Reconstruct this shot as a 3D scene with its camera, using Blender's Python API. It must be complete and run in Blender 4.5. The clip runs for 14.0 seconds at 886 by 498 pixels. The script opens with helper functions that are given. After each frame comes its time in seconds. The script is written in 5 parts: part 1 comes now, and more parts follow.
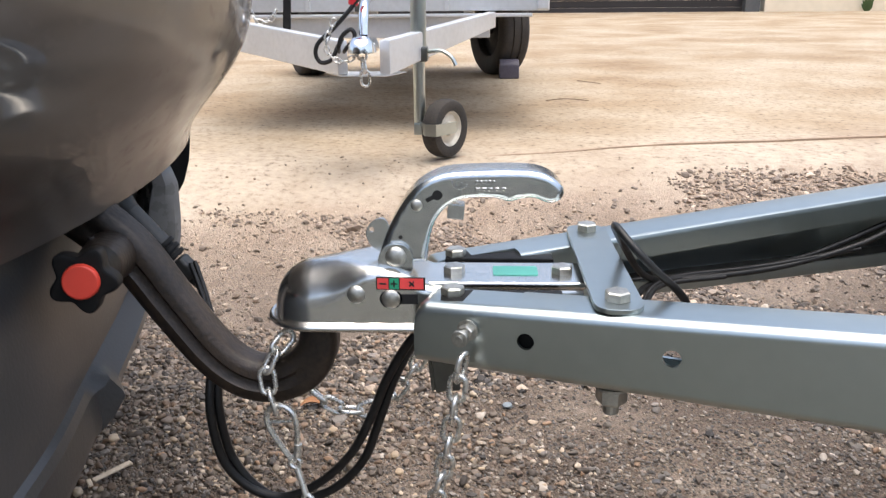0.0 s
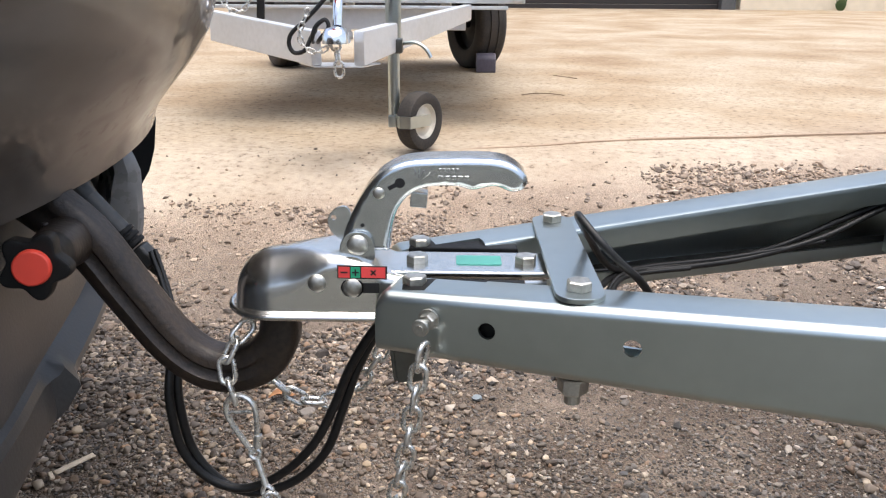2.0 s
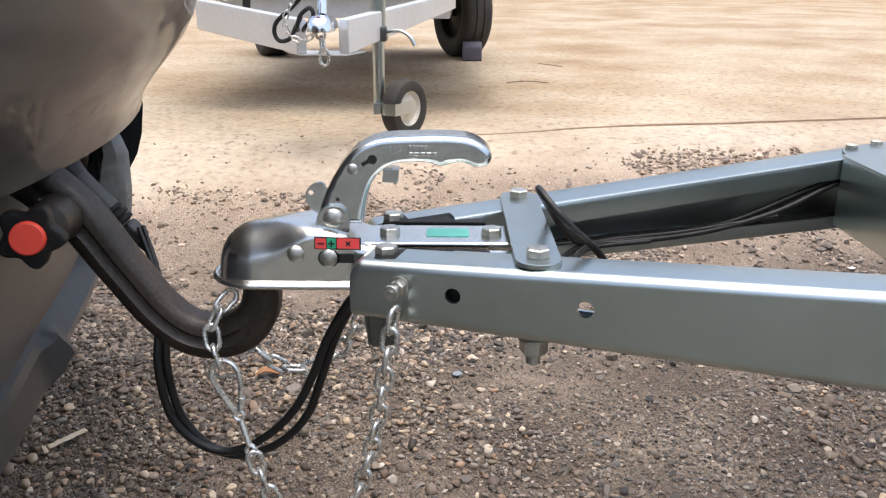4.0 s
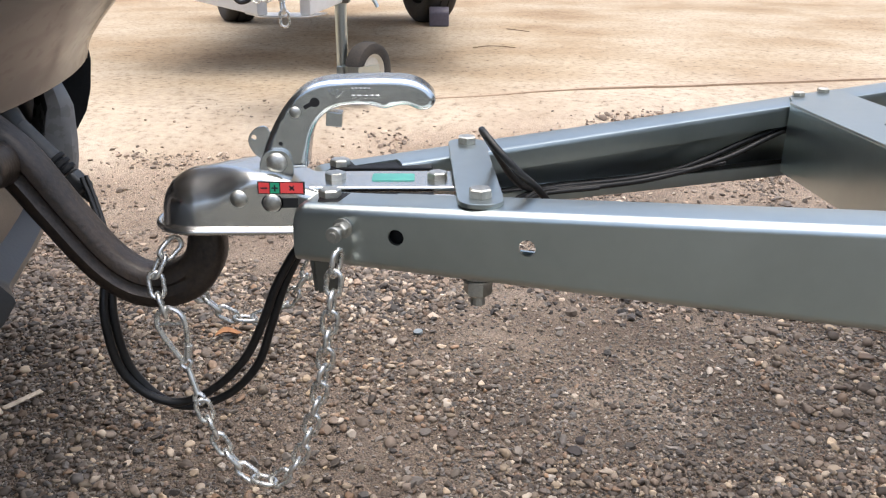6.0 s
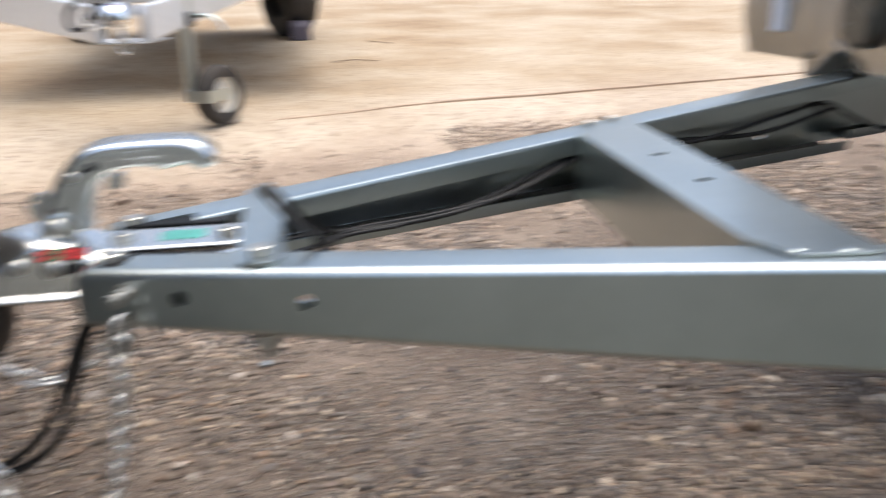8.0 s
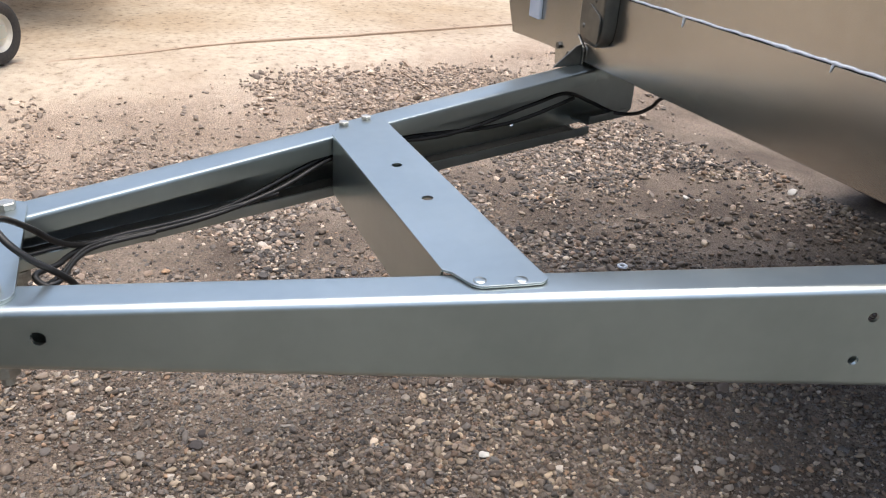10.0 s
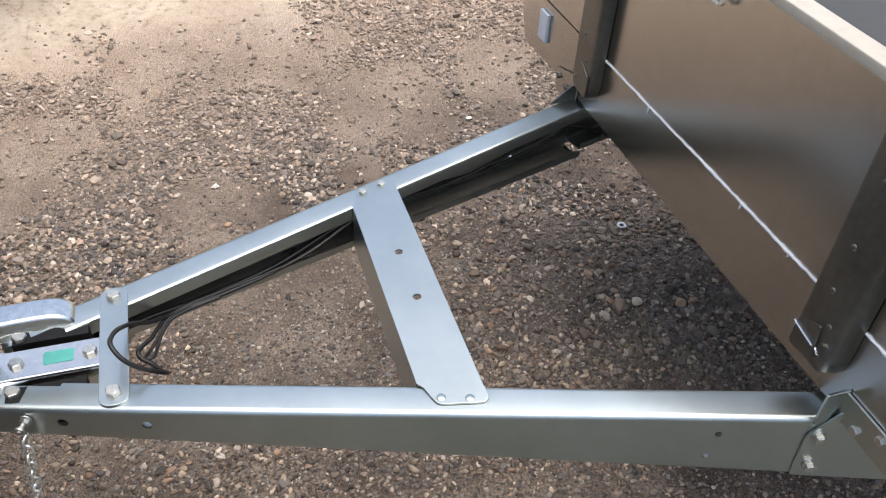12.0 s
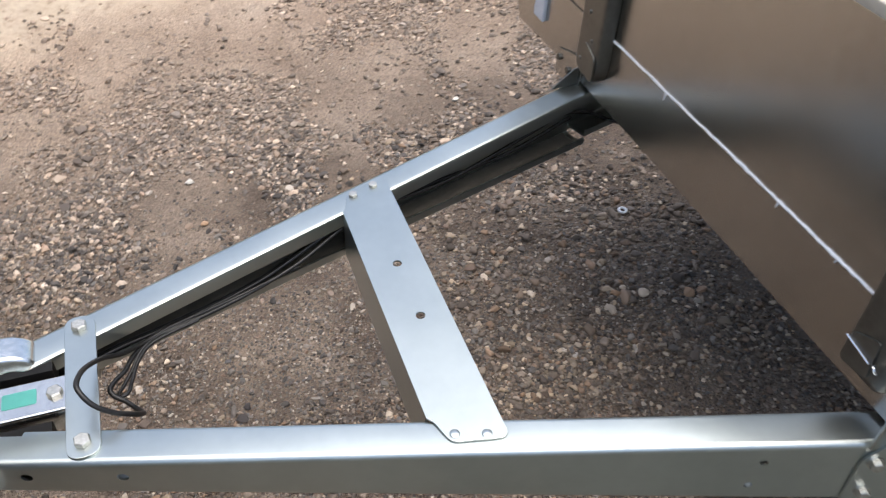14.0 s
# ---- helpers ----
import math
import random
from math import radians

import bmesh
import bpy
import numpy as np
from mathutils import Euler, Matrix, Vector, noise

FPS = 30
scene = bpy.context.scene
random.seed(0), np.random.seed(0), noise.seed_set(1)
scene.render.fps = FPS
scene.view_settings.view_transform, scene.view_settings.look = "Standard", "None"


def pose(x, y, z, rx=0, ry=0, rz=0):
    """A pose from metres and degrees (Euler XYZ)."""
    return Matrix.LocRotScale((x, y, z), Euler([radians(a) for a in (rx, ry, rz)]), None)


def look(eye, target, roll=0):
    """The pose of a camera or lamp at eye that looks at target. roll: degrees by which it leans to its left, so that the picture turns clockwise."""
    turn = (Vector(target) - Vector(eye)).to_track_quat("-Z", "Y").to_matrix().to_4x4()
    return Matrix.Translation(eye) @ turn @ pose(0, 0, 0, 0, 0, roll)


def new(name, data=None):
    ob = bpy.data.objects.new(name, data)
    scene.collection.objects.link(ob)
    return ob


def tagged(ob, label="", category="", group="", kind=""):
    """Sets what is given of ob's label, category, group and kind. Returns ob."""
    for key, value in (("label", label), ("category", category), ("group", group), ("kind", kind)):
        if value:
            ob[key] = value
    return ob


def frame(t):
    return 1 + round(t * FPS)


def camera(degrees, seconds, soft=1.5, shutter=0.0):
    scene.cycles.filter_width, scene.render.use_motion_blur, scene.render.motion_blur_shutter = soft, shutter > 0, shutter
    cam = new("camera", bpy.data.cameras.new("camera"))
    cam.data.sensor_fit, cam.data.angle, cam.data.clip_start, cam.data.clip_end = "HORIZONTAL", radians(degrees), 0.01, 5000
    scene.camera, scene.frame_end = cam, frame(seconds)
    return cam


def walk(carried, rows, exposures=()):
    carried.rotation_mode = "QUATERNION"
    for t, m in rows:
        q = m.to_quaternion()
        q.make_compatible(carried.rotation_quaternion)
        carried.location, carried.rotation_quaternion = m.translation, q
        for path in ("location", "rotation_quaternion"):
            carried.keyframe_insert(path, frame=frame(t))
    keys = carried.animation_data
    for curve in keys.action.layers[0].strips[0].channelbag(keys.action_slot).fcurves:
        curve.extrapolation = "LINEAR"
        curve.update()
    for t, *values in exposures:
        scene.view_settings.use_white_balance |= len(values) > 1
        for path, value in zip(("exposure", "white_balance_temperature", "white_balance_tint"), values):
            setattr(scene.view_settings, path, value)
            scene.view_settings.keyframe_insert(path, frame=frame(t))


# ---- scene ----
cam = camera(57.2, 14.0, soft=1.2, shutter=0.5)
PATH = [
    (0, (0.132, -0.61, 0.654), (0.048, 1.293, 0.042), -0.5),
    (0.5, (0.134, -0.609, 0.651), (0.079, 1.283, 0.004), 0.4),
    (1, (0.141, -0.605, 0.651), (0.098, 1.29, 0.011), 0.2),
    (1.5, (0.144, -0.607, 0.654), (0.108, 1.291, 0.026), 0.0),
    (2, (0.143, -0.605, 0.648), (0.115, 1.295, 0.023), 0.4),
    (4.3, (0.161, -0.652, 0.648), (0.163, 1.237, -0.011), 0.3),
    (4.5, (0.162, -0.651, 0.644), (0.169, 1.234, -0.023), 0.3),
    (5, (0.176, -0.653, 0.635), (0.202, 1.223, -0.06), 0.1),
    (5.5, (0.181, -0.652, 0.626), (0.231, 1.216, -0.088), 0.3),
    (6, (0.182, -0.657, 0.627), (0.245, 1.21, -0.088), 0.4),
    (6.5, (0.185, -0.666, 0.624), (0.249, 1.203, -0.084), 0.9),
    (7, (0.193, -0.666, 0.62), (0.257, 1.205, -0.083), 1.0),
    (7.5, (0.195, -0.669, 0.622), (0.277, 1.206, -0.071), 0.6),
    (7.8, (0.208, -0.669, 0.628), (0.355, 1.2, -0.067), 0.1),
    (8, (0.264, -0.675, 0.668), (0.593, 1.168, -0.037), -0.5),
    (8.1, (0.286, -0.669, 0.68), (0.778, 1.134, -0.031), 1.3),
    (8.2, (0.305, -0.678, 0.699), (0.898, 1.086, -0.034), 2.6),
    (8.3, (0.314, -0.681, 0.714), (0.945, 1.059, -0.044), 3.1),
    (8.4, (0.319, -0.691, 0.731), (0.986, 1.022, -0.059), 3.5),
    (8.5, (0.323, -0.705, 0.75), (1.005, 0.981, -0.083), 3.6),
    (8.6, (0.324, -0.716, 0.758), (1.011, 0.956, -0.098), 3.3),
    (8.7, (0.323, -0.724, 0.762), (1.011, 0.938, -0.112), 3.0),
    (10.8, (0.343, -0.725, 0.809), (1.059, 0.917, -0.08), 4.2),
    (10.9, (0.342, -0.719, 0.845), (1.025, 0.893, -0.121), 4.4),
    (11, (0.346, -0.725, 0.917), (0.972, 0.844, -0.154), 4.1),
    (11.2, (0.347, -0.74, 1.057), (0.925, 0.759, -0.134), 4.1),
    (11.5, (0.356, -0.767, 1.192), (0.897, 0.684, -0.073), 3.3),
    (12, (0.384, -0.781, 1.21), (0.888, 0.664, -0.078), 3.4),
    (12.5, (0.363, -0.772, 1.211), (0.88, 0.674, -0.071), 2.7),
    (13, (0.333, -0.753, 1.208), (0.943, 0.667, -0.06), 2.6),
    (13.5, (0.336, -0.721, 1.201), (0.984, 0.667, -0.085), 3.2),
    (14, (0.392, -0.661, 1.175), (0.932, 0.722, -0.165), 2.9),
]
walk(cam, [(t, look(eye, target, roll)) for t, eye, target, roll in PATH], [(0, 1.12), (10.9, 1.11), (11.7, 1.0), (14, 0.96)])

# ---------------------------------------------------------------- light
world = bpy.data.worlds.new("overcast_sky")
scene.world = world
world.use_nodes = True
wn, wl = world.node_tree.nodes, world.node_tree.links
wn.clear()
sky = wn.new("ShaderNodeTexSky")
sky.sky_type = "NISHITA"
sky.sun_disc = False
sky.sun_elevation, sky.sun_rotation = radians(82), radians(135)
sky.air_density, sky.dust_density, sky.ozone_density = 1.0, 4.0, 1.4
soft_sky = wn.new("ShaderNodeHueSaturation")
soft_sky.inputs["Saturation"].default_value = 0.84
background = wn.new("ShaderNodeBackground")
background.inputs["Strength"].default_value = 0.15
world_out = wn.new("ShaderNodeOutputWorld")
wl.new(sky.outputs["Color"], soft_sky.inputs["Color"])
wl.new(soft_sky.outputs["Color"], background.inputs["Color"])
wl.new(background.outputs["Background"], world_out.inputs["Surface"])

sun_data = bpy.data.lights.new("sun", "SUN")
sun_data.energy, sun_data.angle, sun_data.color = 1.2, radians(75), (1.0, 0.962, 0.90)
sun = new("sun", sun_data)
sun.matrix_world = look((0.9, -0.9, 9.0), (0, 0, 0))


# ---------------------------------------------------------------- materials
def material(name, color, rough=0.5, metal=0.0, second=None, grain=60.0, blotch=4.0, bump=0.2, bump_scale=None,
             rough_var=0.12, coat=0.0, grain_mix=0.5, per_object=0.0, per_island=0.0, stretch=None, spec=0.5, contrast=0.15, coat_rough=0.12):
    """A surface with colour and roughness that vary at two scales, and fine relief."""
    m = bpy.data.materials.new(name)
    m.use_nodes = True
    n, l = m.node_tree.nodes, m.node_tree.links
    b = n["Principled BSDF"]
    co = n.new("ShaderNodeTexCoord")
    src = co.outputs["Object"]
    if stretch:
        mp = n.new("ShaderNodeMapping")
        mp.inputs["Scale"].default_value = stretch
        l.new(src, mp.inputs["Vector"])
        src = mp.outputs["Vector"]
    fine, wide = n.new("ShaderNodeTexNoise"), n.new("ShaderNodeTexNoise")
    fine.inputs["Scale"].default_value, wide.inputs["Scale"].default_value = grain, blotch
    fine.inputs["Detail"].default_value, wide.inputs["Detail"].default_value = 4.0, 5.0
    l.new(src, fine.inputs["Vector"])
    l.new(src, wide.inputs["Vector"])
    mixf = n.new("ShaderNodeMix")
    mixf.data_type = "FLOAT"
    mixf.inputs["Factor"].default_value = grain_mix
    l.new(wide.outputs["Fac"], mixf.inputs["A"])
    l.new(fine.outputs["Fac"], mixf.inputs["B"])
    ramp = n.new("ShaderNodeValToRGB")
    second = second or tuple(c * 0.75 for c in color)
    ramp.color_ramp.elements[0].position, ramp.color_ramp.elements[1].position = 0.5 - contrast, 0.5 + contrast
    ramp.color_ramp.elements[0].color = (*second, 1)
    ramp.color_ramp.elements[1].color = (*color, 1)
    l.new(mixf.outputs["Result"], ramp.inputs["Fac"])
    out = ramp.outputs["Color"]
    if per_object or per_island:
        if per_object:
            rnd = n.new("ShaderNodeObjectInfo").outputs["Random"]
        else:
            rnd = n.new("ShaderNodeNewGeometry").outputs["Random Per Island"]
        hsv = n.new("ShaderNodeHueSaturation")
        vr = n.new("ShaderNodeMapRange")
        amount = per_object or per_island
        vr.inputs["To Min"].default_value, vr.inputs["To Max"].default_value = 1 - amount, 1 + amount
        l.new(rnd, vr.inputs["Value"])
        l.new(vr.outputs["Result"], hsv.inputs["Value"])
        l.new(out, hsv.inputs["Color"])
        out = hsv.outputs["Color"]
    l.new(out, b.inputs["Base Color"])
    rr = n.new("ShaderNodeMapRange")
    rr.inputs["To Min"].default_value = max(0.03, rough - rough_var)
    rr.inputs["To Max"].default_value = min(1.0, rough + rough_var)
    l.new(mixf.outputs["Result"], rr.inputs["Value"])
    l.new(rr.outputs["Result"], b.inputs["Roughness"])
    b.inputs["Metallic"].default_value = metal
    b.inputs["Specular IOR Level"].default_value = spec
    b.inputs["Coat Weight"].default_value = coat
    b.inputs["Coat Roughness"].default_value = coat_rough
    if bump:
        bn = n.new("ShaderNodeBump")
        bn.inputs["Strength"].default_value = bump
        bn.inputs["Distance"].default_value = 0.001
        if bump_scale:
            bt = n.new("ShaderNodeTexNoise")
            bt.inputs["Scale"].default_value = bump_scale
            bt.inputs["Detail"].default_value = 6.0
            l.new(src, bt.inputs["Vector"])
            l.new(bt.outputs["Fac"], bn.inputs["Height"])
        else:
            l.new(fine.outputs["Fac"], bn.inputs["Height"])
        l.new(bn.outputs["Normal"], b.inputs["Normal"])
    return m


galvanised = material("galvanised_steel", (0.540, 0.585, 0.567), 0.285, 1.0, (0.42, 0.462, 0.448), 70, 7, 0.015, rough_var=0.03, grain_mix=0.2, contrast=0.22)
galvanised_sheet = material("galvanised_sheet", (0.46, 0.45, 0.425), 0.25, 1.0, (0.40, 0.39, 0.37), 60, 2.5, 0.03, rough_var=0.07)
zinc = material("zinc_plated_steel", (0.80, 0.785, 0.74), 0.22, 1.0, (0.68, 0.67, 0.635), 140, 18, 0.05, rough_var=0.08)
zinc_lever = material("zinc_plated_pressing", (0.72, 0.74, 0.735), 0.23, 1.0, (0.56, 0.595, 0.60), 140, 18, 0.05, rough_var=0.08)
bolt_steel = material("bolt_steel", (0.64, 0.63, 0.58), 0.42, 1.0, (0.42, 0.41, 0.37), 300, 60, 0.15)
chain_steel = material("chain_steel", (0.84, 0.83, 0.79), 0.28, 0.85, (0.62, 0.61, 0.57), 300, 80, 0.1)
chrome = material("bright_chrome", (0.85, 0.86, 0.88), 0.12, 1.0, (0.75, 0.76, 0.78), 100, 10, 0.0)
cast_black = material("black_painted_casting", (0.012, 0.009, 0.007), 0.46, 0.0, (0.046, 0.030, 0.019), 220, 14, 0.6, rough_var=0.15, spec=0.5)
knob_black = material("black_plastic", (0.006, 0.006, 0.006), 0.5, 0.0, (0.013, 0.012, 0.011), 150, 20, 0.2, spec=0.18)
knob_red = material("red_plastic", (0.80, 0.07, 0.04), 0.5, 0.0, (0.72, 0.06, 0.035), 80, 25, 0.05)
rubber = material("black_cable_rubber", (0.008, 0.008, 0.008), 0.40, 0.0, (0.016, 0.015, 0.014), 200, 30, 0.15, spec=0.4)
tyre_rubber = material("tyre_rubber", (0.055, 0.045, 0.036), 0.8, 0.0, (0.016, 0.015, 0.014), 150, 12, 0.4)
bumper_paint = material("dusty_grey_brown_paint", (0.046, 0.039, 0.033), 0.38, 0.0, (0.022, 0.0185, 0.016), 34, 8, 0.03, coat=0.6, grain_mix=0.45, rough_var=0.10, contrast=0.10, stretch=(1.0, 0.6, 1.5), coat_rough=0.03)
valance_plastic = material("dark_grey_valance_plastic", (0.036, 0.037, 0.038), 0.34, 0.0, (0.023, 0.024, 0.025), 300, 9, 0.15)
socket_grey = material("grey_socket_plastic", (0.05, 0.05, 0.048), 0.45, 0.0, (0.03, 0.03, 0.028), 200, 20, 0.1)
sticker_red = material("red_sticker", (0.88, 0.085, 0.08), 0.4, 0.0, (0.80, 0.07, 0.07), 100, 30, 0.0)
sticker_green = material("green_sticker", (0.03, 0.42, 0.22), 0.4, 0.0, (0.03, 0.36, 0.19), 100, 30, 0.0)
label_green = material("pale_green_label", (0.12, 0.50, 0.40), 0.45, 0.0, (0.10, 0.42, 0.34), 90, 40, 0.0)
ink = material("black_ink", (0.01, 0.01, 0.01), 0.5, 0.0, (0.015, 0.015, 0.015), 90, 40, 0.0)
grey_alu = material("pale_grey_aluminium", (0.71, 0.72, 0.73), 0.42, 0.6, (0.62, 0.63, 0.635), 60, 4, 0.05)
pale_rail = material("pale_rail_paint", (0.40, 0.36, 0.295), 0.55, 0.0, (0.46, 0.42, 0.35), 80, 8, 0.1)
dark_tray = material("dark_tray_lining", (0.05, 0.05, 0.045), 0.6, 0.0, (0.03, 0.03, 0.028), 60, 5, 0.1)
sealant = material("white_sealant", (0.80, 0.82, 0.85), 0.4, 0.0, (0.66, 0.68, 0.70), 120, 20, 0.4)
post_dark = material("dull_zinc_bracket", (0.17, 0.17, 0.155), 0.34, 0.9, (0.12, 0.12, 0.11), 90, 12, 0.1)
red_plug = material("red_plug", (0.6, 0.02, 0.03), 0.4, 0.0, (0.5, 0.02, 0.03), 90, 20, 0.0)
leaf_brown = material("dry_leaf", (0.40, 0.19, 0.075), 0.7, 0.0, (0.27, 0.12, 0.05), 120, 30, 0.4)
straw_pale = material("pale_wood_chip", (0.80, 0.68, 0.54), 0.8, 0.0, (0.56, 0.44, 0.30), 300, 60, 0.4)
twig_brown = material("brown_twig", (0.19, 0.13, 0.085), 0.8, 0.0, (0.13, 0.085, 0.055), 300, 60, 0.4)
edge_brown = material("brown_slab_edge", (0.42, 0.31, 0.22), 0.85, 0.0, (0.27, 0.19, 0.13), 40, 5, 0.5, stretch=(1, 12, 12))
building_tan = material("tan_render", (0.80, 0.69, 0.53), 0.85, 0.0, (0.70, 0.60, 0.45), 6, 0.6, 0.3)
bounce_wall = material("dull_bounce_wall", (0.40, 0.38, 0.33), 0.85, 0.0, (0.32, 0.30, 0.26), 5, 0.5, 0.3)
building_dark = material("dark_shutter", (0.030, 0.024, 0.022), 0.6, 0.0, (0.022, 0.018, 0.017), 5, 0.5, 0.1)
rim_cream = material("cream_rim_paint", (0.66, 0.62, 0.53), 0.4, 0.0, (0.52, 0.48, 0.40), 60, 20, 0.1)
panel_grey = material("satin_grey_panel", (0.30, 0.295, 0.285), 0.28, 0.0, (0.22, 0.215, 0.205), 60, 12, 0.05)
post_grey = material("grey_post_paint", (0.10, 0.10, 0.10), 0.5, 0.0, (0.07, 0.07, 0.07), 20, 2, 0.1)
chock_plastic = material("violet_grey_chock_plastic", (0.10, 0.09, 0.12), 0.5, 0.0, (0.07, 0.06, 0.08), 60, 8, 0.2)
weed_green = material("weed_leaf", (0.06, 0.10, 0.025), 0.6, 0.0, (0.04, 0.07, 0.02), 90, 10, 0.2)
pebble = material("pebble", (0.30, 0.265, 0.23), 0.66, 0.0, (0.18, 0.16, 0.14), 220, 40, 0.5, per_island=0.48)
pebble_tan = material("tan_and_dark_chippings", (0.30, 0.255, 0.21), 0.75, 0.0, (0.18, 0.15, 0.125), 220, 40, 0.5, per_island=0.48)
pebble_brown = material("brown_pebble", (0.30, 0.255, 0.21), 0.66, 0.0, (0.18, 0.15, 0.125), 220, 40, 0.5, per_island=0.48)
pebble_pale = material("pale_pebble", (0.52, 0.45, 0.37), 0.8, 0.0, (0.42, 0.36, 0.30), 160, 30, 0.4, per_object=0.15)
# brown that paints shade into the far beam's open channel
shade_brown = material("channel_shade", (0.085, 0.075, 0.056), 0.85, 0.0, (0.045, 0.040, 0.030), 90, 14, 0.4)
pebble_white = material("whitish_stone", (0.68, 0.65, 0.58), 0.8, 0.0, (0.54, 0.50, 0.44), 160, 30, 0.4)
pebble_buff = material("orange_buff_stone", (0.42, 0.27, 0.165), 0.8, 0.0, (0.32, 0.21, 0.13), 160, 30, 0.4)
pebble_blue = material("blue_grey_pebble", (0.24, 0.28, 0.30), 0.75, 0.0, (0.18, 0.21, 0.23), 160, 30, 0.4)
pebble_dark = material("dark_pebble", (0.07, 0.06, 0.055), 0.8, 0.0, (0.05, 0.042, 0.04), 160, 30, 0.4)


def scuffs(m, tone, amount, bands, rough=0.62):
    """Sparse handling marks and drips, paler and duller than the steel."""
    n, l = m.node_tree.nodes, m.node_tree.links
    b = n["Principled BSDF"]
    co = [k for k in n if k.bl_idname == "ShaderNodeTexCoord"][0].outputs["Object"]
    marks = []
    for scale, lo, hi, stretch in bands:
        mp, tx, mr = n.new("ShaderNodeMapping"), n.new("ShaderNodeTexNoise"), n.new("ShaderNodeMapRange")
        mp.inputs["Scale"].default_value, mp.inputs["Location"].default_value = stretch, (scale, 2.0, 5.0)
        tx.inputs["Scale"].default_value, tx.inputs["Detail"].default_value = scale, 2.5
        mr.inputs["From Min"].default_value, mr.inputs["From Max"].default_value = lo, hi
        l.new(co, mp.inputs["Vector"])
        l.new(mp.outputs["Vector"], tx.inputs["Vector"])
        l.new(tx.outputs["Fac"], mr.inputs["Value"])
        marks.append(mr.outputs["Result"])
    top = n.new("ShaderNodeMath")
    top.operation = "MAXIMUM"
    l.new(marks[1], top.inputs[0])
    l.new(marks[2], top.inputs[1])
    both = n.new("ShaderNodeMath")
    both.operation = "MULTIPLY_ADD"
    both.inputs[1].default_value = 0.35
    l.new(marks[0], both.inputs[0])
    l.new(top.outputs["Value"], both.inputs[2])
    gain = n.new("ShaderNodeMath")
    gain.operation, gain.use_clamp = "MULTIPLY", True
    gain.inputs[1].default_value = amount
    l.new(both.outputs["Value"], gain.inputs[0])
    for slot, v in (("Base Color", (*tone, 1)), ("Roughness", rough)):
        old = b.inputs[slot].links[0].from_socket
        mix = n.new("ShaderNodeMix")
        mix.data_type = "RGBA" if slot == "Base Color" else "FLOAT"
        l.new(gain.outputs["Value"], mix.inputs[0])
        a_in = [k for k in mix.inputs if k.enabled and k.name == "A"][0]
        b_in = [k for k in mix.inputs if k.enabled and k.name == "B"][0]
        l.new(old, a_in)
        b_in.default_value = v
        l.new([k for k in mix.outputs if k.enabled][0], b.inputs[slot])


scuffs(galvanised, (0.66, 0.71, 0.68), 0.16, ((5.0, 0.45, 0.85, (1, 1, 1)), (11.0, 0.45, 0.95, (1.0, 1.0, 0.4)), (17.0, 0.55, 0.95, (1, 1, 1))))
scuffs(bumper_paint, (0.095, 0.082, 0.070), 0.42, ((7.0, 0.42, 0.66, (1, 0.7, 1.6)), (22.0, 0.46, 0.62, (1.0, 0.6, 1.5)), (70.0, 0.56, 0.70, (1, 0.8, 1.2))), 0.72)


def pebble_tints(m, stops):
    """Adds a warm-to-cool spread of hues from stone to stone."""
    n, l = m.node_tree.nodes, m.node_tree.links
    hsv = [k for k in n if k.bl_idname == "ShaderNodeHueSaturation"][0]
    geo = [k for k in n if k.bl_idname == "ShaderNodeNewGeometry"][0]
    wht = n.new("ShaderNodeTexWhiteNoise")
    wht.noise_dimensions = "1D"
    l.new(geo.outputs["Random Per Island"], wht.inputs["W"])
    ramp = n.new("ShaderNodeValToRGB")
    e = ramp.color_ramp.elements
    while len(e) < len(stops):
        e.new(0.5)
    for k, (p, c) in zip(e, stops):
        k.position, k.color = p, (*c, 1)
    l.new(wht.outputs["Value"], ramp.inputs["Fac"])
    mix = n.new("ShaderNodeMix")
    mix.data_type, mix.blend_type = "RGBA", "MULTIPLY"
    mix.inputs["Factor"].default_value = 0.35
    old = [k for k in n if k.bl_idname == "ShaderNodeValToRGB"][0]
    l.new(ramp.outputs["Color"], mix.inputs["A"])
    bright = n.new("ShaderNodeBrightContrast")
    l.new(old.outputs["Color"], mix.inputs["B"])
    l.new(mix.outputs["Result"], bright.inputs["Color"])
    bright.inputs["Bright"].default_value = 0.0
    l.new(bright.outputs["Color"], hsv.inputs["Color"])
    # pale dust on the stones near the concrete
    sep = n.new("ShaderNodeSeparateXYZ")
    l.new([k for k in n if k.bl_idname == "ShaderNodeTexCoord"][0].outputs["Object"], sep.inputs["Vector"])
    lean = n.new("ShaderNodeMath")
    lean.operation, lean.inputs[1].default_value = "MULTIPLY_ADD", -0.25
    l.new(sep.outputs["X"], lean.inputs[0])
    l.new(sep.outputs["Y"], lean.inputs[2])
    far = n.new("ShaderNodeMapRange")
    far.inputs["From Min"].default_value, far.inputs["From Max"].default_value, far.inputs["To Max"].default_value = 0.65, 1.40, 0.26
    l.new(lean.outputs["Value"], far.inputs["Value"])
    dusty = n.new("ShaderNodeMix")
    dusty.data_type = "RGBA"
    dusty.inputs["B"].default_value = (0.56, 0.42, 0.31, 1)
    l.new(far.outputs["Result"], dusty.inputs["Factor"])
    l.new(hsv.outputs["Color"], dusty.inputs["A"])
    l.new(dusty.outputs["Result"], n["Principled BSDF"].inputs["Base Color"])


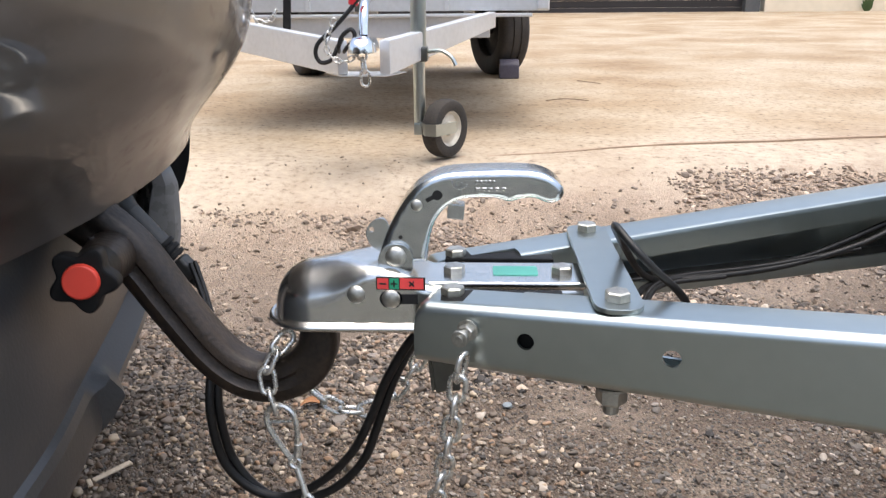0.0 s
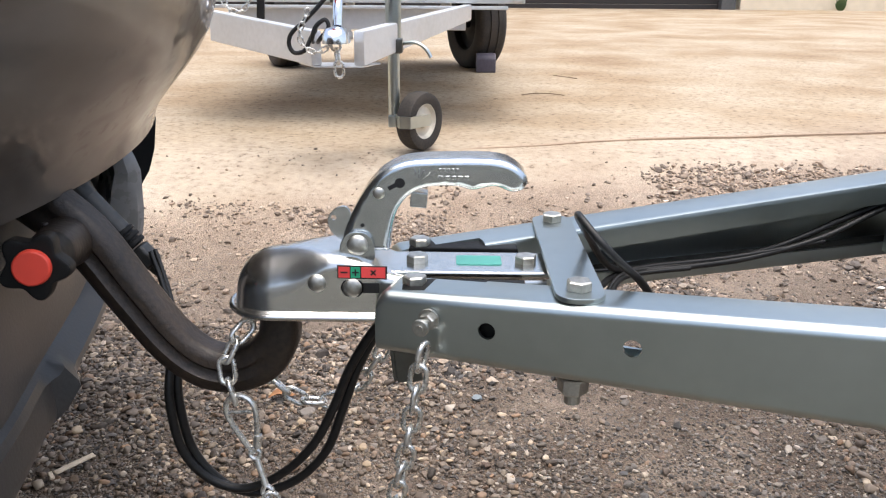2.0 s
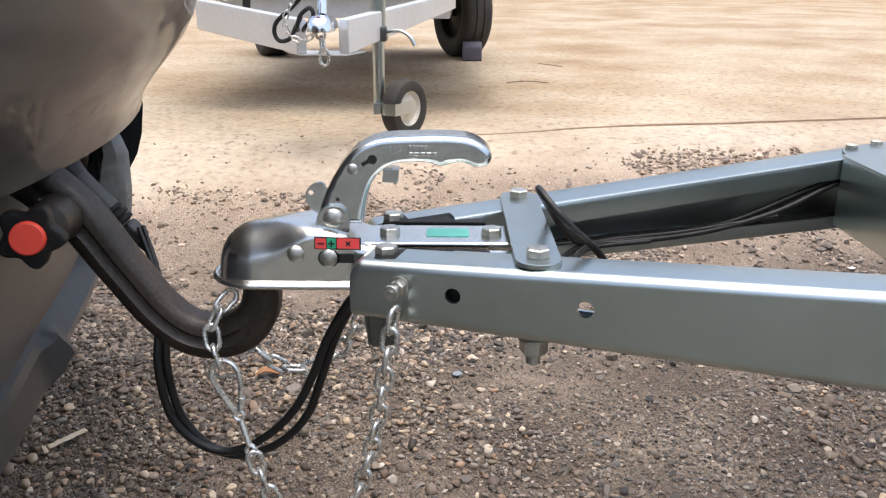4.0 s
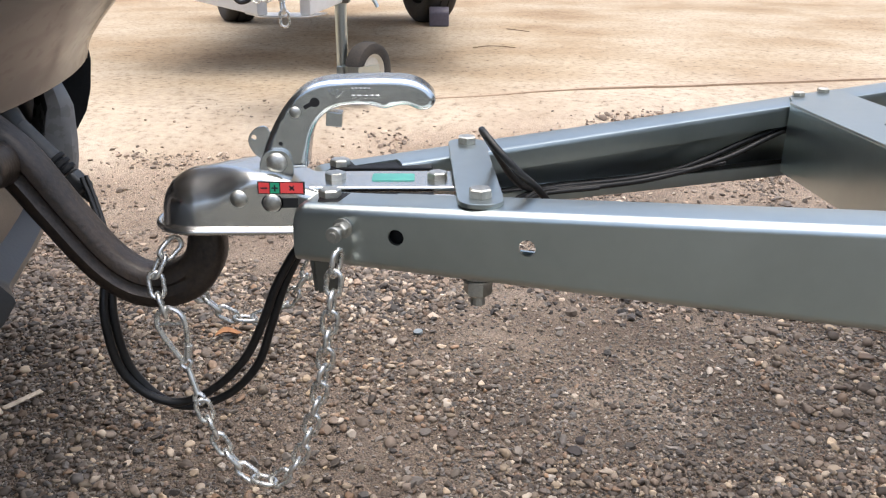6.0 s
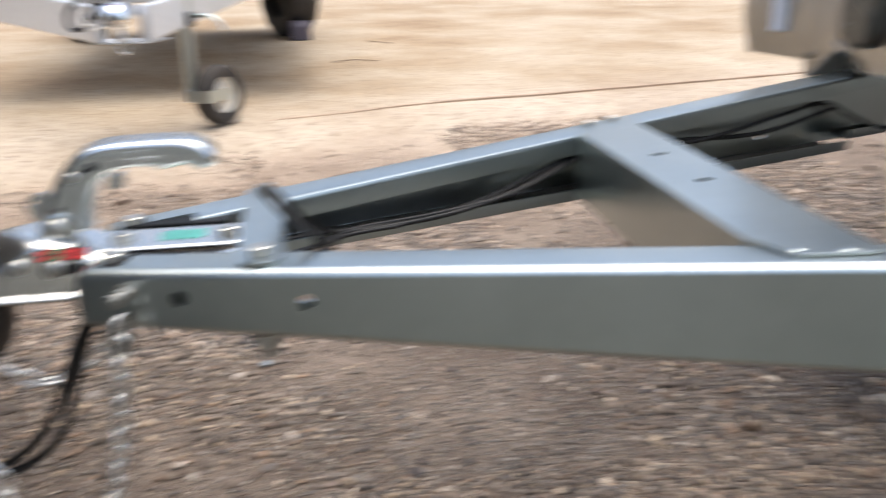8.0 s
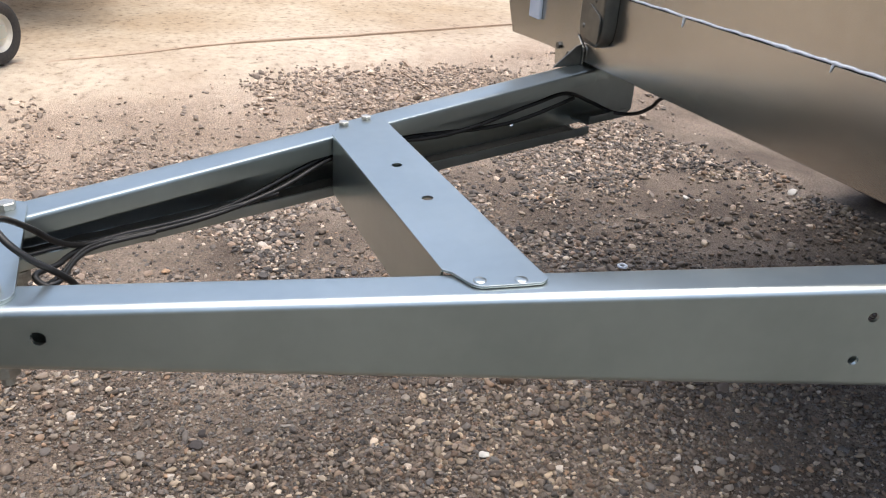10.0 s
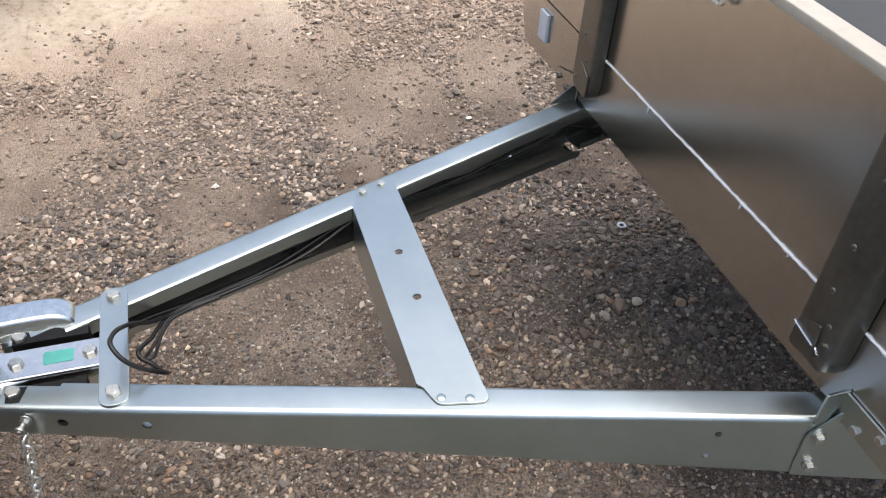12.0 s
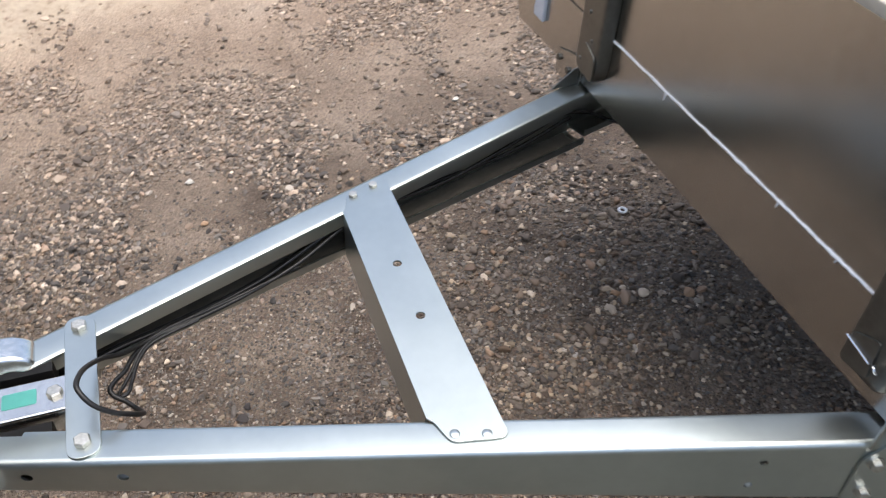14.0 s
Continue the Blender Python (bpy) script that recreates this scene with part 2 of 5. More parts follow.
pebble_tints(pebble, ((0.0, (0.070, 0.060, 0.052)), (0.22, (0.175, 0.152, 0.132)), (0.45, (0.275, 0.243, 0.210)), (0.60, (0.225, 0.150, 0.105)), (0.72, (0.13, 0.125, 0.122)), (0.88, (0.38, 0.315, 0.24)), (0.985, (0.50, 0.44, 0.37))))
pebble_tints(pebble_tan, ((0.0, (0.045, 0.040, 0.037)), (0.20, (0.095, 0.085, 0.078)), (0.38, (0.17, 0.148, 0.128)), (0.55, (0.36, 0.262, 0.190)), (0.70, (0.20, 0.185, 0.170)), (0.82, (0.46, 0.355, 0.265)), (0.95, (0.62, 0.52, 0.42))))
pebble_tints(pebble_brown, ((0.0, (0.091, 0.071, 0.054)), (0.22, (0.201, 0.156, 0.120)), (0.45, (0.299, 0.238, 0.183)), (0.60, (0.317, 0.201, 0.122)), (0.72, (0.159, 0.140, 0.124)), (0.88, (0.488, 0.378, 0.256)), (0.985, (0.586, 0.488, 0.378))))


def ground_material():
    """Compacted dirt and grit that turns into pale dusty concrete beyond an uneven border."""
    m = bpy.data.materials.new("yard_ground")
    m.use_nodes = True
    n, l = m.node_tree.nodes, m.node_tree.links
    b = n["Principled BSDF"]
    co = n.new("ShaderNodeTexCoord").outputs["Object"]

    def tex(scale, detail=5.0, rough=0.55):
        k = n.new("ShaderNodeTexNoise")
        k.inputs["Scale"].default_value, k.inputs["Detail"].default_value, k.inputs["Roughness"].default_value = scale, detail, rough
        l.new(co, k.inputs["Vector"])
        return k.outputs["Fac"]

    def ramp(fac, stops):
        k = n.new("ShaderNodeValToRGB")
        e = k.color_ramp.elements
        while len(e) < len(stops):
            e.new(0.5)
        for s, (p, c) in zip(e, stops):
            s.position, s.color = p, (*c, 1)
        l.new(fac, k.inputs["Fac"])
        return k.outputs["Color"]

    def mix(a, c, fac, blend="MIX"):
        k = n.new("ShaderNodeMix")
        k.data_type, k.blend_type = "RGBA", blend
        if isinstance(fac, float):
            k.inputs["Factor"].default_value = fac
        else:
            l.new(fac, k.inputs["Factor"])
        l.new(a, k.inputs["A"])
        l.new(c, k.inputs["B"])
        return k.outputs["Result"]

    def math_node(op, a, c):
        k = n.new("ShaderNodeMath")
        k.operation = op
        for slot, v in zip(k.inputs, (a, c)):
            if isinstance(v, (int, float)):
                slot.default_value = v
            else:
                l.new(v, slot)
        return k.outputs["Value"]

    dirt = ramp(tex(4.2, 6, 0.6), ((0.30, (0.095, 0.070, 0.052)), (0.46, (0.160, 0.122, 0.093)), (0.60, (0.235, 0.185, 0.144)), (0.76, (0.33, 0.270, 0.215))))
    vor = n.new("ShaderNodeTexVoronoi")
    vor.inputs["Scale"].default_value = 260.0
    l.new(co, vor.inputs["Vector"])
    grit_shade = ramp(vor.outputs["Color"], ((0.0, (0.28, 0.27, 0.26)), (0.5, (0.85, 0.83, 0.8)), (1.0, (1.6, 1.52, 1.42))))
    concrete = ramp(tex(1.5, 4, 0.5), ((0.25, (0.25, 0.170, 0.098)), (0.40, (0.33, 0.245, 0.155)), (0.52, (0.385, 0.308, 0.214)), (0.75, (0.46, 0.39, 0.30))))
    speck = ramp(tex(42, 5, 0.7), ((0.33, (0.38, 0.33, 0.28)), (0.43, (0.90, 0.88, 0.86)), (0.52, (1.0, 1.0, 1.0)), (0.70, (1.18, 1.16, 1.12))))
    worn = ramp(tex(11, 6, 0.7), ((0.34, (0.72, 0.67, 0.60)), (0.48, (1.0, 0.98, 0.96)), (0.7, (1.12, 1.12, 1.12))))
    dusty = mix(mix(concrete, worn, 0.4, "MULTIPLY"), speck, 1.0, "MULTIPLY")
    sep = n.new("ShaderNodeSeparateXYZ")
    l.new(co, sep.inputs["Vector"])
    # distance past the border line, along y, bent by x
    slope = math_node("MULTIPLY", sep.outputs["X"], 0.25)
    past = math_node("SUBTRACT", math_node("SUBTRACT", sep.outputs["Y"], slope), 1.60)
    wob = math_node("MULTIPLY", math_node("SUBTRACT", tex(4.0, 8, 0.65), 0.5), 0.42)
    edge = math_node("ADD", past, wob)
    mr = n.new("ShaderNodeMapRange")
    mr.inputs["From Min"].default_value, mr.inputs["From Max"].default_value = -0.11, 0.09
    l.new(edge, mr.inputs["Value"])
    # pale dust that thins out on the gravel side of the border
    dust = n.new("ShaderNodeMapRange")
    dust.inputs["From Min"].default_value, dust.inputs["From Max"].default_value = -0.85, 0.0
    dust.inputs["To Max"].default_value = 0.75
    l.new(edge, dust.inputs["Value"])
    warm_dust = ramp(tex(6, 6, 0.6), ((0.3, (0.40, 0.295, 0.215)), (0.5, (0.53, 0.41, 0.31)), (0.7, (0.60, 0.485, 0.38))))
    dusted = mix(mix(dirt, warm_dust, dust.outputs["Result"]), grit_shade, 0.5, "MULTIPLY")
    # paler, swept concrete in a band along the border
    pale = n.new("ShaderNodeMapRange")
    pale.inputs["From Min"].default_value, pale.inputs["From Max"].default_value = 0.15, 0.75
    pale.inputs["To Min"].default_value, pale.inputs["To Max"].default_value = 0.55, 0.0
    l.new(edge, pale.inputs["Value"])
    swept = ramp(tex(9, 6, 0.6), ((0.3, (0.37, 0.305, 0.235)), (0.5, (0.455, 0.385, 0.305)), (0.7, (0.51, 0.44, 0.36))))
    slab = mix(dusty, mix(swept, speck, 0.7, "MULTIPLY"), pale.outputs["Result"])
    # unseen ground below the camera, coloured dark for shade mirrored in the beam's side
    shaded_yard = ramp(tex(3, 7, 0.6), ((0.3, (0.088, 0.090, 0.079)), (0.5, (0.122, 0.124, 0.108)), (0.7, (0.16, 0.163, 0.142))))
    back = n.new("ShaderNodeMapRange")
    back.inputs["From Min"].default_value, back.inputs["From Max"].default_value = -0.26, -0.52
    back.inputs["To Max"].default_value = 0.92
    l.new(math_node("ADD", sep.outputs["Y"], wob), back.inputs["Value"])
    l.new(mix(mix(dusted, slab, mr.outputs["Result"]), shaded_yard, back.outputs["Result"]), b.inputs["Base Color"])
    b.inputs["Roughness"].default_value = 0.9
    bump = n.new("ShaderNodeBump")
    bump.inputs["Strength"].default_value, bump.inputs["Distance"].default_value = 0.9, 0.006
    hgt = math_node("ADD", math_node("MULTIPLY", vor.outputs["Distance"], -1.0), tex(60, 6))
    soft = math_node("MULTIPLY", hgt, math_node("SUBTRACT", 1.0, math_node("MULTIPLY", mr.outputs["Result"], 0.8)))
    l.new(soft, bump.inputs["Height"])
    l.new(bump.outputs["Normal"], b.inputs["Normal"])
    return m


yard = ground_material()


# ---------------------------------------------------------------- mesh helpers
def thing(name, label, category, group="", at=(0, 0, 0), kind=""):
    ob = new(name)
    ob.empty_display_size = 0.05
    ob.location = at
    bpy.context.view_layer.update()
    return tagged(ob, label, category, group, kind)


def part(name, bm, mat, parent=None, label="", smooth=40.0):
    """Links a bmesh, given in world coordinates, as one mesh object under a thing or a part."""
    me = bpy.data.meshes.new(name)
    bmesh.ops.remove_doubles(bm, verts=bm.verts, dist=1e-6)
    bmesh.ops.recalc_face_normals(bm, faces=bm.faces)
    bm.to_mesh(me)
    bm.free()
    me.materials.append(mat)
    if smooth:
        me.polygons.foreach_set("use_smooth", [True] * len(me.polygons))
        me.set_sharp_from_angle(angle=radians(smooth))
    ob = new(name, me)
    if 0 < smooth < 60:
        even_normals(ob)
    if parent:
        bpy.context.view_layer.update()
        ob.parent = parent
        ob.matrix_parent_inverse = parent.matrix_world.inverted()
    if label:
        ob["label"] = label
    return ob


def even_normals(ob):
    mod = ob.modifiers.new("even_normals", "WEIGHTED_NORMAL")
    mod.keep_sharp, mod.weight = True, 80


def cut(ob, cutters):
    """Takes the cutter meshes out of ob for good."""
    bpy.context.view_layer.update()
    ob.modifiers.clear()
    made = []
    for bm in cutters:
        me = bpy.data.meshes.new("cutter")
        bmesh.ops.recalc_face_normals(bm, faces=bm.faces)
        bm.to_mesh(me)
        bm.free()
        c = new("cutter", me)
        made.append(c)
        mod = ob.modifiers.new("cut", "BOOLEAN")
        mod.operation, mod.object, mod.solver = "DIFFERENCE", c, "EXACT"
    dg = bpy.context.evaluated_depsgraph_get()
    dg.update()
    me = bpy.data.meshes.new_from_object(ob.evaluated_get(dg))
    ob.modifiers.clear()
    ob.data = me
    me.set_sharp_from_angle(angle=radians(40))
    even_normals(ob)
    for c in made:
        bpy.data.objects.remove(c)


def add_box(bm, size, m, bevel=0.0, segs=2):
    r = bmesh.ops.create_cube(bm, size=1.0, matrix=m @ Matrix.Diagonal((*size, 1)))
    if bevel:
        es = list({e for v in r["verts"] for e in v.link_edges})
        bmesh.ops.bevel(bm, geom=es, offset=bevel, segments=segs, affect="EDGES", profile=0.5)


def add_cyl(bm, r1, r2, depth, m, seg=24, bevel=0.0):
    r = bmesh.ops.create_cone(bm, cap_ends=True, segments=seg, radius1=r1, radius2=r2, depth=depth, matrix=m)
    if bevel:
        vs = set(r["verts"])
        es = [e for e in bm.edges if e.verts[0] in vs and e.verts[1] in vs and any(len(f.verts) > 4 for f in e.link_faces)]
        bmesh.ops.bevel(bm, geom=es, offset=bevel, segments=2, affect="EDGES", profile=0.5)


def axis_to(direction, at=(0, 0, 0)):
    """A pose whose z axis points along direction."""
    return Matrix.Translation(at) @ Vector(direction).to_track_quat("Z", "Y").to_matrix().to_4x4()


def smooth_path(pts, n=8, closed=False):
    """Catmull-Rom points through pts."""
    p = [Vector(q) for q in pts]
    out = []
    k = len(p)
    for i in range(k if closed else k - 1):
        if closed:
            a, b, c, d = p[i - 1], p[i], p[(i + 1) % k], p[(i + 2) % k]
        else:
            a, b, c, d = p[max(i - 1, 0)], p[i], p[i + 1], p[min(i + 2, k - 1)]
        for j in range(n):
            t = j / n
            out.append(0.5 * (2 * b + (c - a) * t + (2 * a - 5 * b + 4 * c - d) * t * t + (3 * b - a - 3 * c + d) * t ** 3))
    if not closed:
        out.append(p[-1])
    return out


def add_tube(bm, path, radius, seg=10, closed=False):
    """A round bar along a path; radius may be a list."""
    k = len(path)
    up = Vector((0.3, 0.2, 1.0))
    rings = []
    for i, p in enumerate(path):
        a, b = (path[i - 1], path[(i + 1) % k]) if closed else (path[max(i - 1, 0)], path[min(i + 1, k - 1)])
        t = (b - a).normalized()
        if i == 0:
            u = t.cross(up).normalized()
        else:
            u = (u - t * u.dot(t)).normalized()
        v = t.cross(u)
        r = radius[i] if isinstance(radius, (list, tuple)) else radius
        rings.append([bm.verts.new(p + (u * math.cos(2 * math.pi * j / seg) + v * math.sin(2 * math.pi * j / seg)) * r) for j in range(seg)])
    bridge(bm, rings, closed, True)
    if not closed:
        bm.faces.new(rings[0])
        bm.faces.new(rings[-1])


def bridge(bm, rings, closed=False, around=True):
    k, s = len(rings), len(rings[0])
    for i in range(k if closed else k - 1):
        a, b = rings[i], rings[(i + 1) % k]
        for j in range(s if around else s - 1):
            q = (a[j], a[(j + 1) % s], b[(j + 1) % s], b[j])
            if len(set(q)) == 4:
                bm.faces.new(q)


def add_loft(bm, sections, caps=True):
    """Skins closed sections of equal point count."""
    rings = [[bm.verts.new(p) for p in s] for s in sections]
    bridge(bm, rings)
    if caps:
        bm.faces.new(rings[0])
        bm.faces.new(rings[-1])


def add_prism(bm, pts, depth, m, bevel=0.0, segs=2):
    """A flat outline (x, y), given a thickness along z from 0 to depth, with rounded rims."""
    vs = [bm.verts.new(m @ Vector((x, y, 0))) for x, y in pts]
    f = bm.faces.new(vs)
    r = bmesh.ops.extrude_face_region(bm, geom=[f])
    up = [v for v in r["geom"] if isinstance(v, bmesh.types.BMVert)]
    bmesh.ops.translate(bm, verts=up, vec=m.to_3x3() @ Vector((0, 0, depth)))
    if bevel:
        tops = [k for k in r["geom"] if isinstance(k, bmesh.types.BMFace)]
        es = list({e for k in tops + [f] for e in k.edges})
        bmesh.ops.bevel(bm, geom=es, offset=bevel, segments=segs, affect="EDGES", profile=0.5)


def round_outline(pts, radius, n=4):
    """A polygon with its corners rounded."""
    out = []
    k = len(pts)
    for i in range(k):
        a, b, c = (Vector(pts[(i + j) % k]) for j in (-1, 0, 1))
        r = radius[i] if isinstance(radius, (list, tuple)) else radius
        d1, d2 = (a - b), (c - b)
        r = min(r, d1.length * 0.49, d2.length * 0.49)
        p, q = b + d1.normalized() * r, b + d2.normalized() * r
        for j in range(n + 1):
            t = j / n
            out.append(tuple((1 - t) ** 2 * p + 2 * t * (1 - t) * b + t * t * q))
    return out


XZ = Matrix(((1, 0, 0, 0), (0, 0, -1, 0), (0, 1, 0, 0), (0, 0, 0, 1)))  # outline x, y -> world x, z; thickness towards -y


def hex_bolt(parent, at, up=(0, 0, 1), af=0.0155, head=0.0068, washer=0.0, name="bolt", turn=0.3, shank=0.0, mat=None):
    """A hexagon head with a chamfered top on an optional washer."""
    m = axis_to(up, at) @ pose(0, 0, 0, 0, 0, math.degrees(turn))
    bm = bmesh.new()
    r = af / math.sqrt(3)
    if washer:
        add_cyl(bm, washer, washer, 0.002, m @ pose(0, 0, 0.001), 28)
    z0 = 0.002 if washer else 0.0
    low = [m @ Vector((r * math.cos(i * math.pi / 3), r * math.sin(i * math.pi / 3), z0)) for i in range(6)]
    top = [m @ Vector((r * math.cos(i * math.pi / 3), r * math.sin(i * math.pi / 3), z0 + head * 0.85)) for i in range(6)]
    cap = [m @ Vector((r * 0.86 * math.cos(i * math.pi / 3), r * 0.86 * math.sin(i * math.pi / 3), z0 + head)) for i in range(6)]
    add_loft(bm, [low, top, cap])
    if shank:
        add_cyl(bm, af * 0.3, af * 0.3, shank, m @ pose(0, 0, z0 + head + shank / 2), 16)
    return part(name, bm, mat or bolt_steel, parent, smooth=20)


def dome(parent, at, out, r, h, name="rivet", mat=None):
    m = axis_to(out, at)
    bm = bmesh.new()
    rings = []
    for i in range(6):
        a = i / 5 * math.pi / 2
        rings.append([m @ Vector((r * math.cos(a) * math.cos(k * math.pi / 10) + 0, r * math.cos(a) * math.sin(k * math.pi / 10), h * math.sin(a))) if i < 5
                      else m @ Vector((r * 0.05 * math.cos(k * math.pi / 10), r * 0.05 * math.sin(k * math.pi / 10), h)) for k in range(20)])
    add_loft(bm, rings)
    return part(name, bm, mat or bolt_steel, parent)


# ---------------------------------------------------------------- ground
def ease(a, b, v):
    t = min(1.0, max(0.0, (v - a) / (b - a)))
    return t * t * (3 - 2 * t)


def ground_height(x, y):
    rise = 0.140 * ease(1.05, 1.95, y - 0.1 * x)
    rough = 0.006 * noise.noise(Vector((x * 2.3, y * 2.3, 0.3))) + 0.003 * noise.noise(Vector((x * 9, y * 9, 5.1)))
    return rise + rough * (1 - 0.75 * ease(1.6, 2.4, y)) - 0.003


def lines(a, b, fine_a, fine_b, step):
    mid = list(np.arange(fine_a, fine_b, step))
    lo, hi, d = [], [], step
    v = fine_a
    while v > a:
        d *= 1.6
        v -= d
        lo.append(max(v, a))
    d, v = step, fine_b
    while v < b:
        hi.append(v)
        d *= 1.6
        v += d
    return [float(q) for q in (*reversed(lo), *mid, *hi, b)]


def build_ground():
    bm = bmesh.new()
    xs, ys = lines(-600, 600, -1.2, 2.8, 0.03), lines(-600, 900, -0.8, 2.9, 0.03)
    rows = []
    for y in ys:
        rows.append([bm.verts.new((x, y, ground_height(x, y) if -3 < y < 6 and -4 < x < 6 else (0.140 * ease(1.05, 1.95, y - 0.1 * x) - 0.003))) for x in xs])
    bridge(bm, rows, around=False)
    ob = part("ground", bm, yard, smooth=180)
    return tagged(ob, "compacted grey-brown gravel yard running into pale dusty concrete", "ground", kind="structure")


def ico(level):
    bm = bmesh.new()
    bmesh.ops.create_icosphere(bm, subdivisions=level, radius=1.0)
    v = np.array([p.co[:] for p in bm.verts])
    f = np.array([[p.index for p in q.verts] for q in bm.faces])
    bm.free()
    return v, f


def stones(name, rng, xy, sizes, level, mat, sink=0.25, flat=False):
    """Many small worn stones pressed into the ground, one mesh."""
    bv, bf = ico(level)
    k, nv = len(xy), len(bv)
    sc = sizes[:, None] * np.stack([rng.uniform(0.75, 1.35, k), rng.uniform(0.65, 1.05, k), rng.uniform(0.45, 0.75, k)], 1)
    v = np.repeat(bv[None], k, 0)
    # a few random flats and bulges per stone
    for _ in range(9):
        d = rng.normal(size=(k, 1, 3))
        d /= np.linalg.norm(d, axis=2, keepdims=True)
        h = (v * d).sum(2, keepdims=True)
        lim = rng.uniform(0.36, 0.84, (k, 1, 1))
        v = v - d * np.maximum(h - lim, 0)
    v *= 1 + rng.normal(0, 0.12 if level == 1 else 0.02, (k, nv, 1))
    v *= sc[:, None]
    a, b = rng.uniform(0, 2 * np.pi, k), rng.normal(0, 0.3, k)
    ca, sa, cb, sb = np.cos(a)[:, None], np.sin(a)[:, None], np.cos(b)[:, None], np.sin(b)[:, None]
    x, y, z = v[..., 0], v[..., 1] * cb - v[..., 2] * sb, v[..., 1] * sb + v[..., 2] * cb
    x, y = x * ca - y * sa, x * sa + y * ca
    gz = np.array([ground_height(p, q) for p, q in xy])
    z = z + gz[:, None] + sc[:, 2:3] * (1 - 2 * sink)
    co = np.stack([x + xy[:, :1], y + xy[:, 1:], z], 2).reshape(-1, 3)
    fa = (bf[None] + (np.arange(k) * nv)[:, None, None]).reshape(-1, 3)
    me = bpy.data.meshes.new(name)
    me.vertices.add(len(co))
    me.vertices.foreach_set("co", co.ravel())
    me.loops.add(len(fa) * 3)
    me.loops.foreach_set("vertex_index", fa.ravel())
    me.polygons.add(len(fa))
    me.polygons.foreach_set("loop_start", np.arange(len(fa)) * 3)
    me.update(calc_edges=True)
    me.polygons.foreach_set("use_smooth", [not flat] * len(fa))
    me.materials.append(mat)
    return new(name, me)


def scatter(rng, count, x0, x1, y0, y1, fade):
    """Places for stones, thinned by patches of bare dirt and towards the concrete."""
    out = []
    while len(out) < count:
        x, y = rng.uniform(x0, x1), rng.uniform(y0, y1)
        patch = noise.noise(Vector((x * 2.1, y * 2.1, 2.0))) + 0.5 * noise.noise(Vector((x * 6.0, y * 6.0, 7.0)))
        keep = min(1.0, max(0.30 - 0.22 * ease(0.5, 0.9, y), 0.80 - 0.42 * ease(0.5, 0.9, y) + patch * (1.0 + 3.2 * ease(0.5, 0.9, y))))
        border = 1.60 + 0.25 * x + 0.16 * noise.noise(Vector((x * 3, y * 3, 0)))
        keep *= max(0.016, 1 - ease(border - 0.16, border + 0.05, y)) ** fade
        if rng.random() < keep:
            out.append((x, y))
    return np.array(out)


def build_gravel():
    rng = np.random.default_rng(4)
    big = stones("gravel_coarse", rng, scatter(rng, 1300, -0.9, 1.8, -0.45, 1.6, 1.6), rng.gamma(5, 0.0007, 1300) + 0.0040, 2, pebble, flat=True)
    tagged(big, "coarse grey and brown pebbles pressed into the yard", "gravel", kind="stuff")
    near = scatter(rng, 11500, -0.75, 0.5, -0.25, 0.9, 1.0)
    near = near[near[:, 0] < 0.34 - 0.35 * near[:, 1] + rng.normal(0, 0.12, len(near))]
    worn = stones("gravel_pebbles", rng, near, rng.gamma(4, 0.0008, len(near)) + 0.0025, 2, pebble_brown, sink=0.2)
    tagged(worn, "closely packed rounded brown-grey pebbles on the yard", "gravel", kind="stuff")
    far = stones("gravel_crushed", rng, scatter(rng, 20000, -1.0, 2.1, 0.62, 1.95, 1.0), rng.gamma(3, 0.0013, 20000) + 0.0026, 1, pebble_tan, flat=True)
    tagged(far, "crushed brown stones strewn before the concrete", "gravel", kind="stuff")
    mid = stones("gravel", rng, scatter(rng, 54000, -0.65, 1.55, -0.32, 1.5, 1.0), rng.gamma(3, 0.0006, 54000) + 0.0017, 1, pebble, flat=True)
    tagged(mid, "loose grey-brown gravel covering the yard", "gravel", kind="stuff")
    front = stones("gravel_rounded", rng, scatter(rng, 7000, 0.28, 1.45, -0.32, 0.22, 1.0), rng.gamma(4, 0.0006, 7000) + 0.0024, 2, pebble_brown, sink=0.2)
    tagged(front, "closely packed rounded brown pebbles before the drawbar", "gravel", kind="stuff")
    under = stones("gravel_brown", rng, scatter(rng, 4200, 0.7, 2.1, 0.10, 1.0, 1.0), rng.gamma(2.5, 0.0015, 4200) + 0.0026, 2, pebble_brown, sink=0.25)
    tagged(under, "brown and buff pebbles of mixed size under the drawbar", "gravel", kind="stuff")
    fine = stones("gravel_fine", rng, scatter(rng, 19000, -0.6, 1.3, -0.25, 0.9, 1.0), rng.gamma(5, 0.00024, 19000) + 0.0011, 1, pebble, flat=True)
    tagged(fine, "fine grit between the larger pebbles of the yard", "gravel", kind="stuff")


def single_stone(rng, x, y, size, mat, label):
    ob = stones("stone", rng, np.array([(x, y)]), np.array([size]), 3, mat, 0.3)
    tagged(ob, label, "stone", "loose stones on the yard")


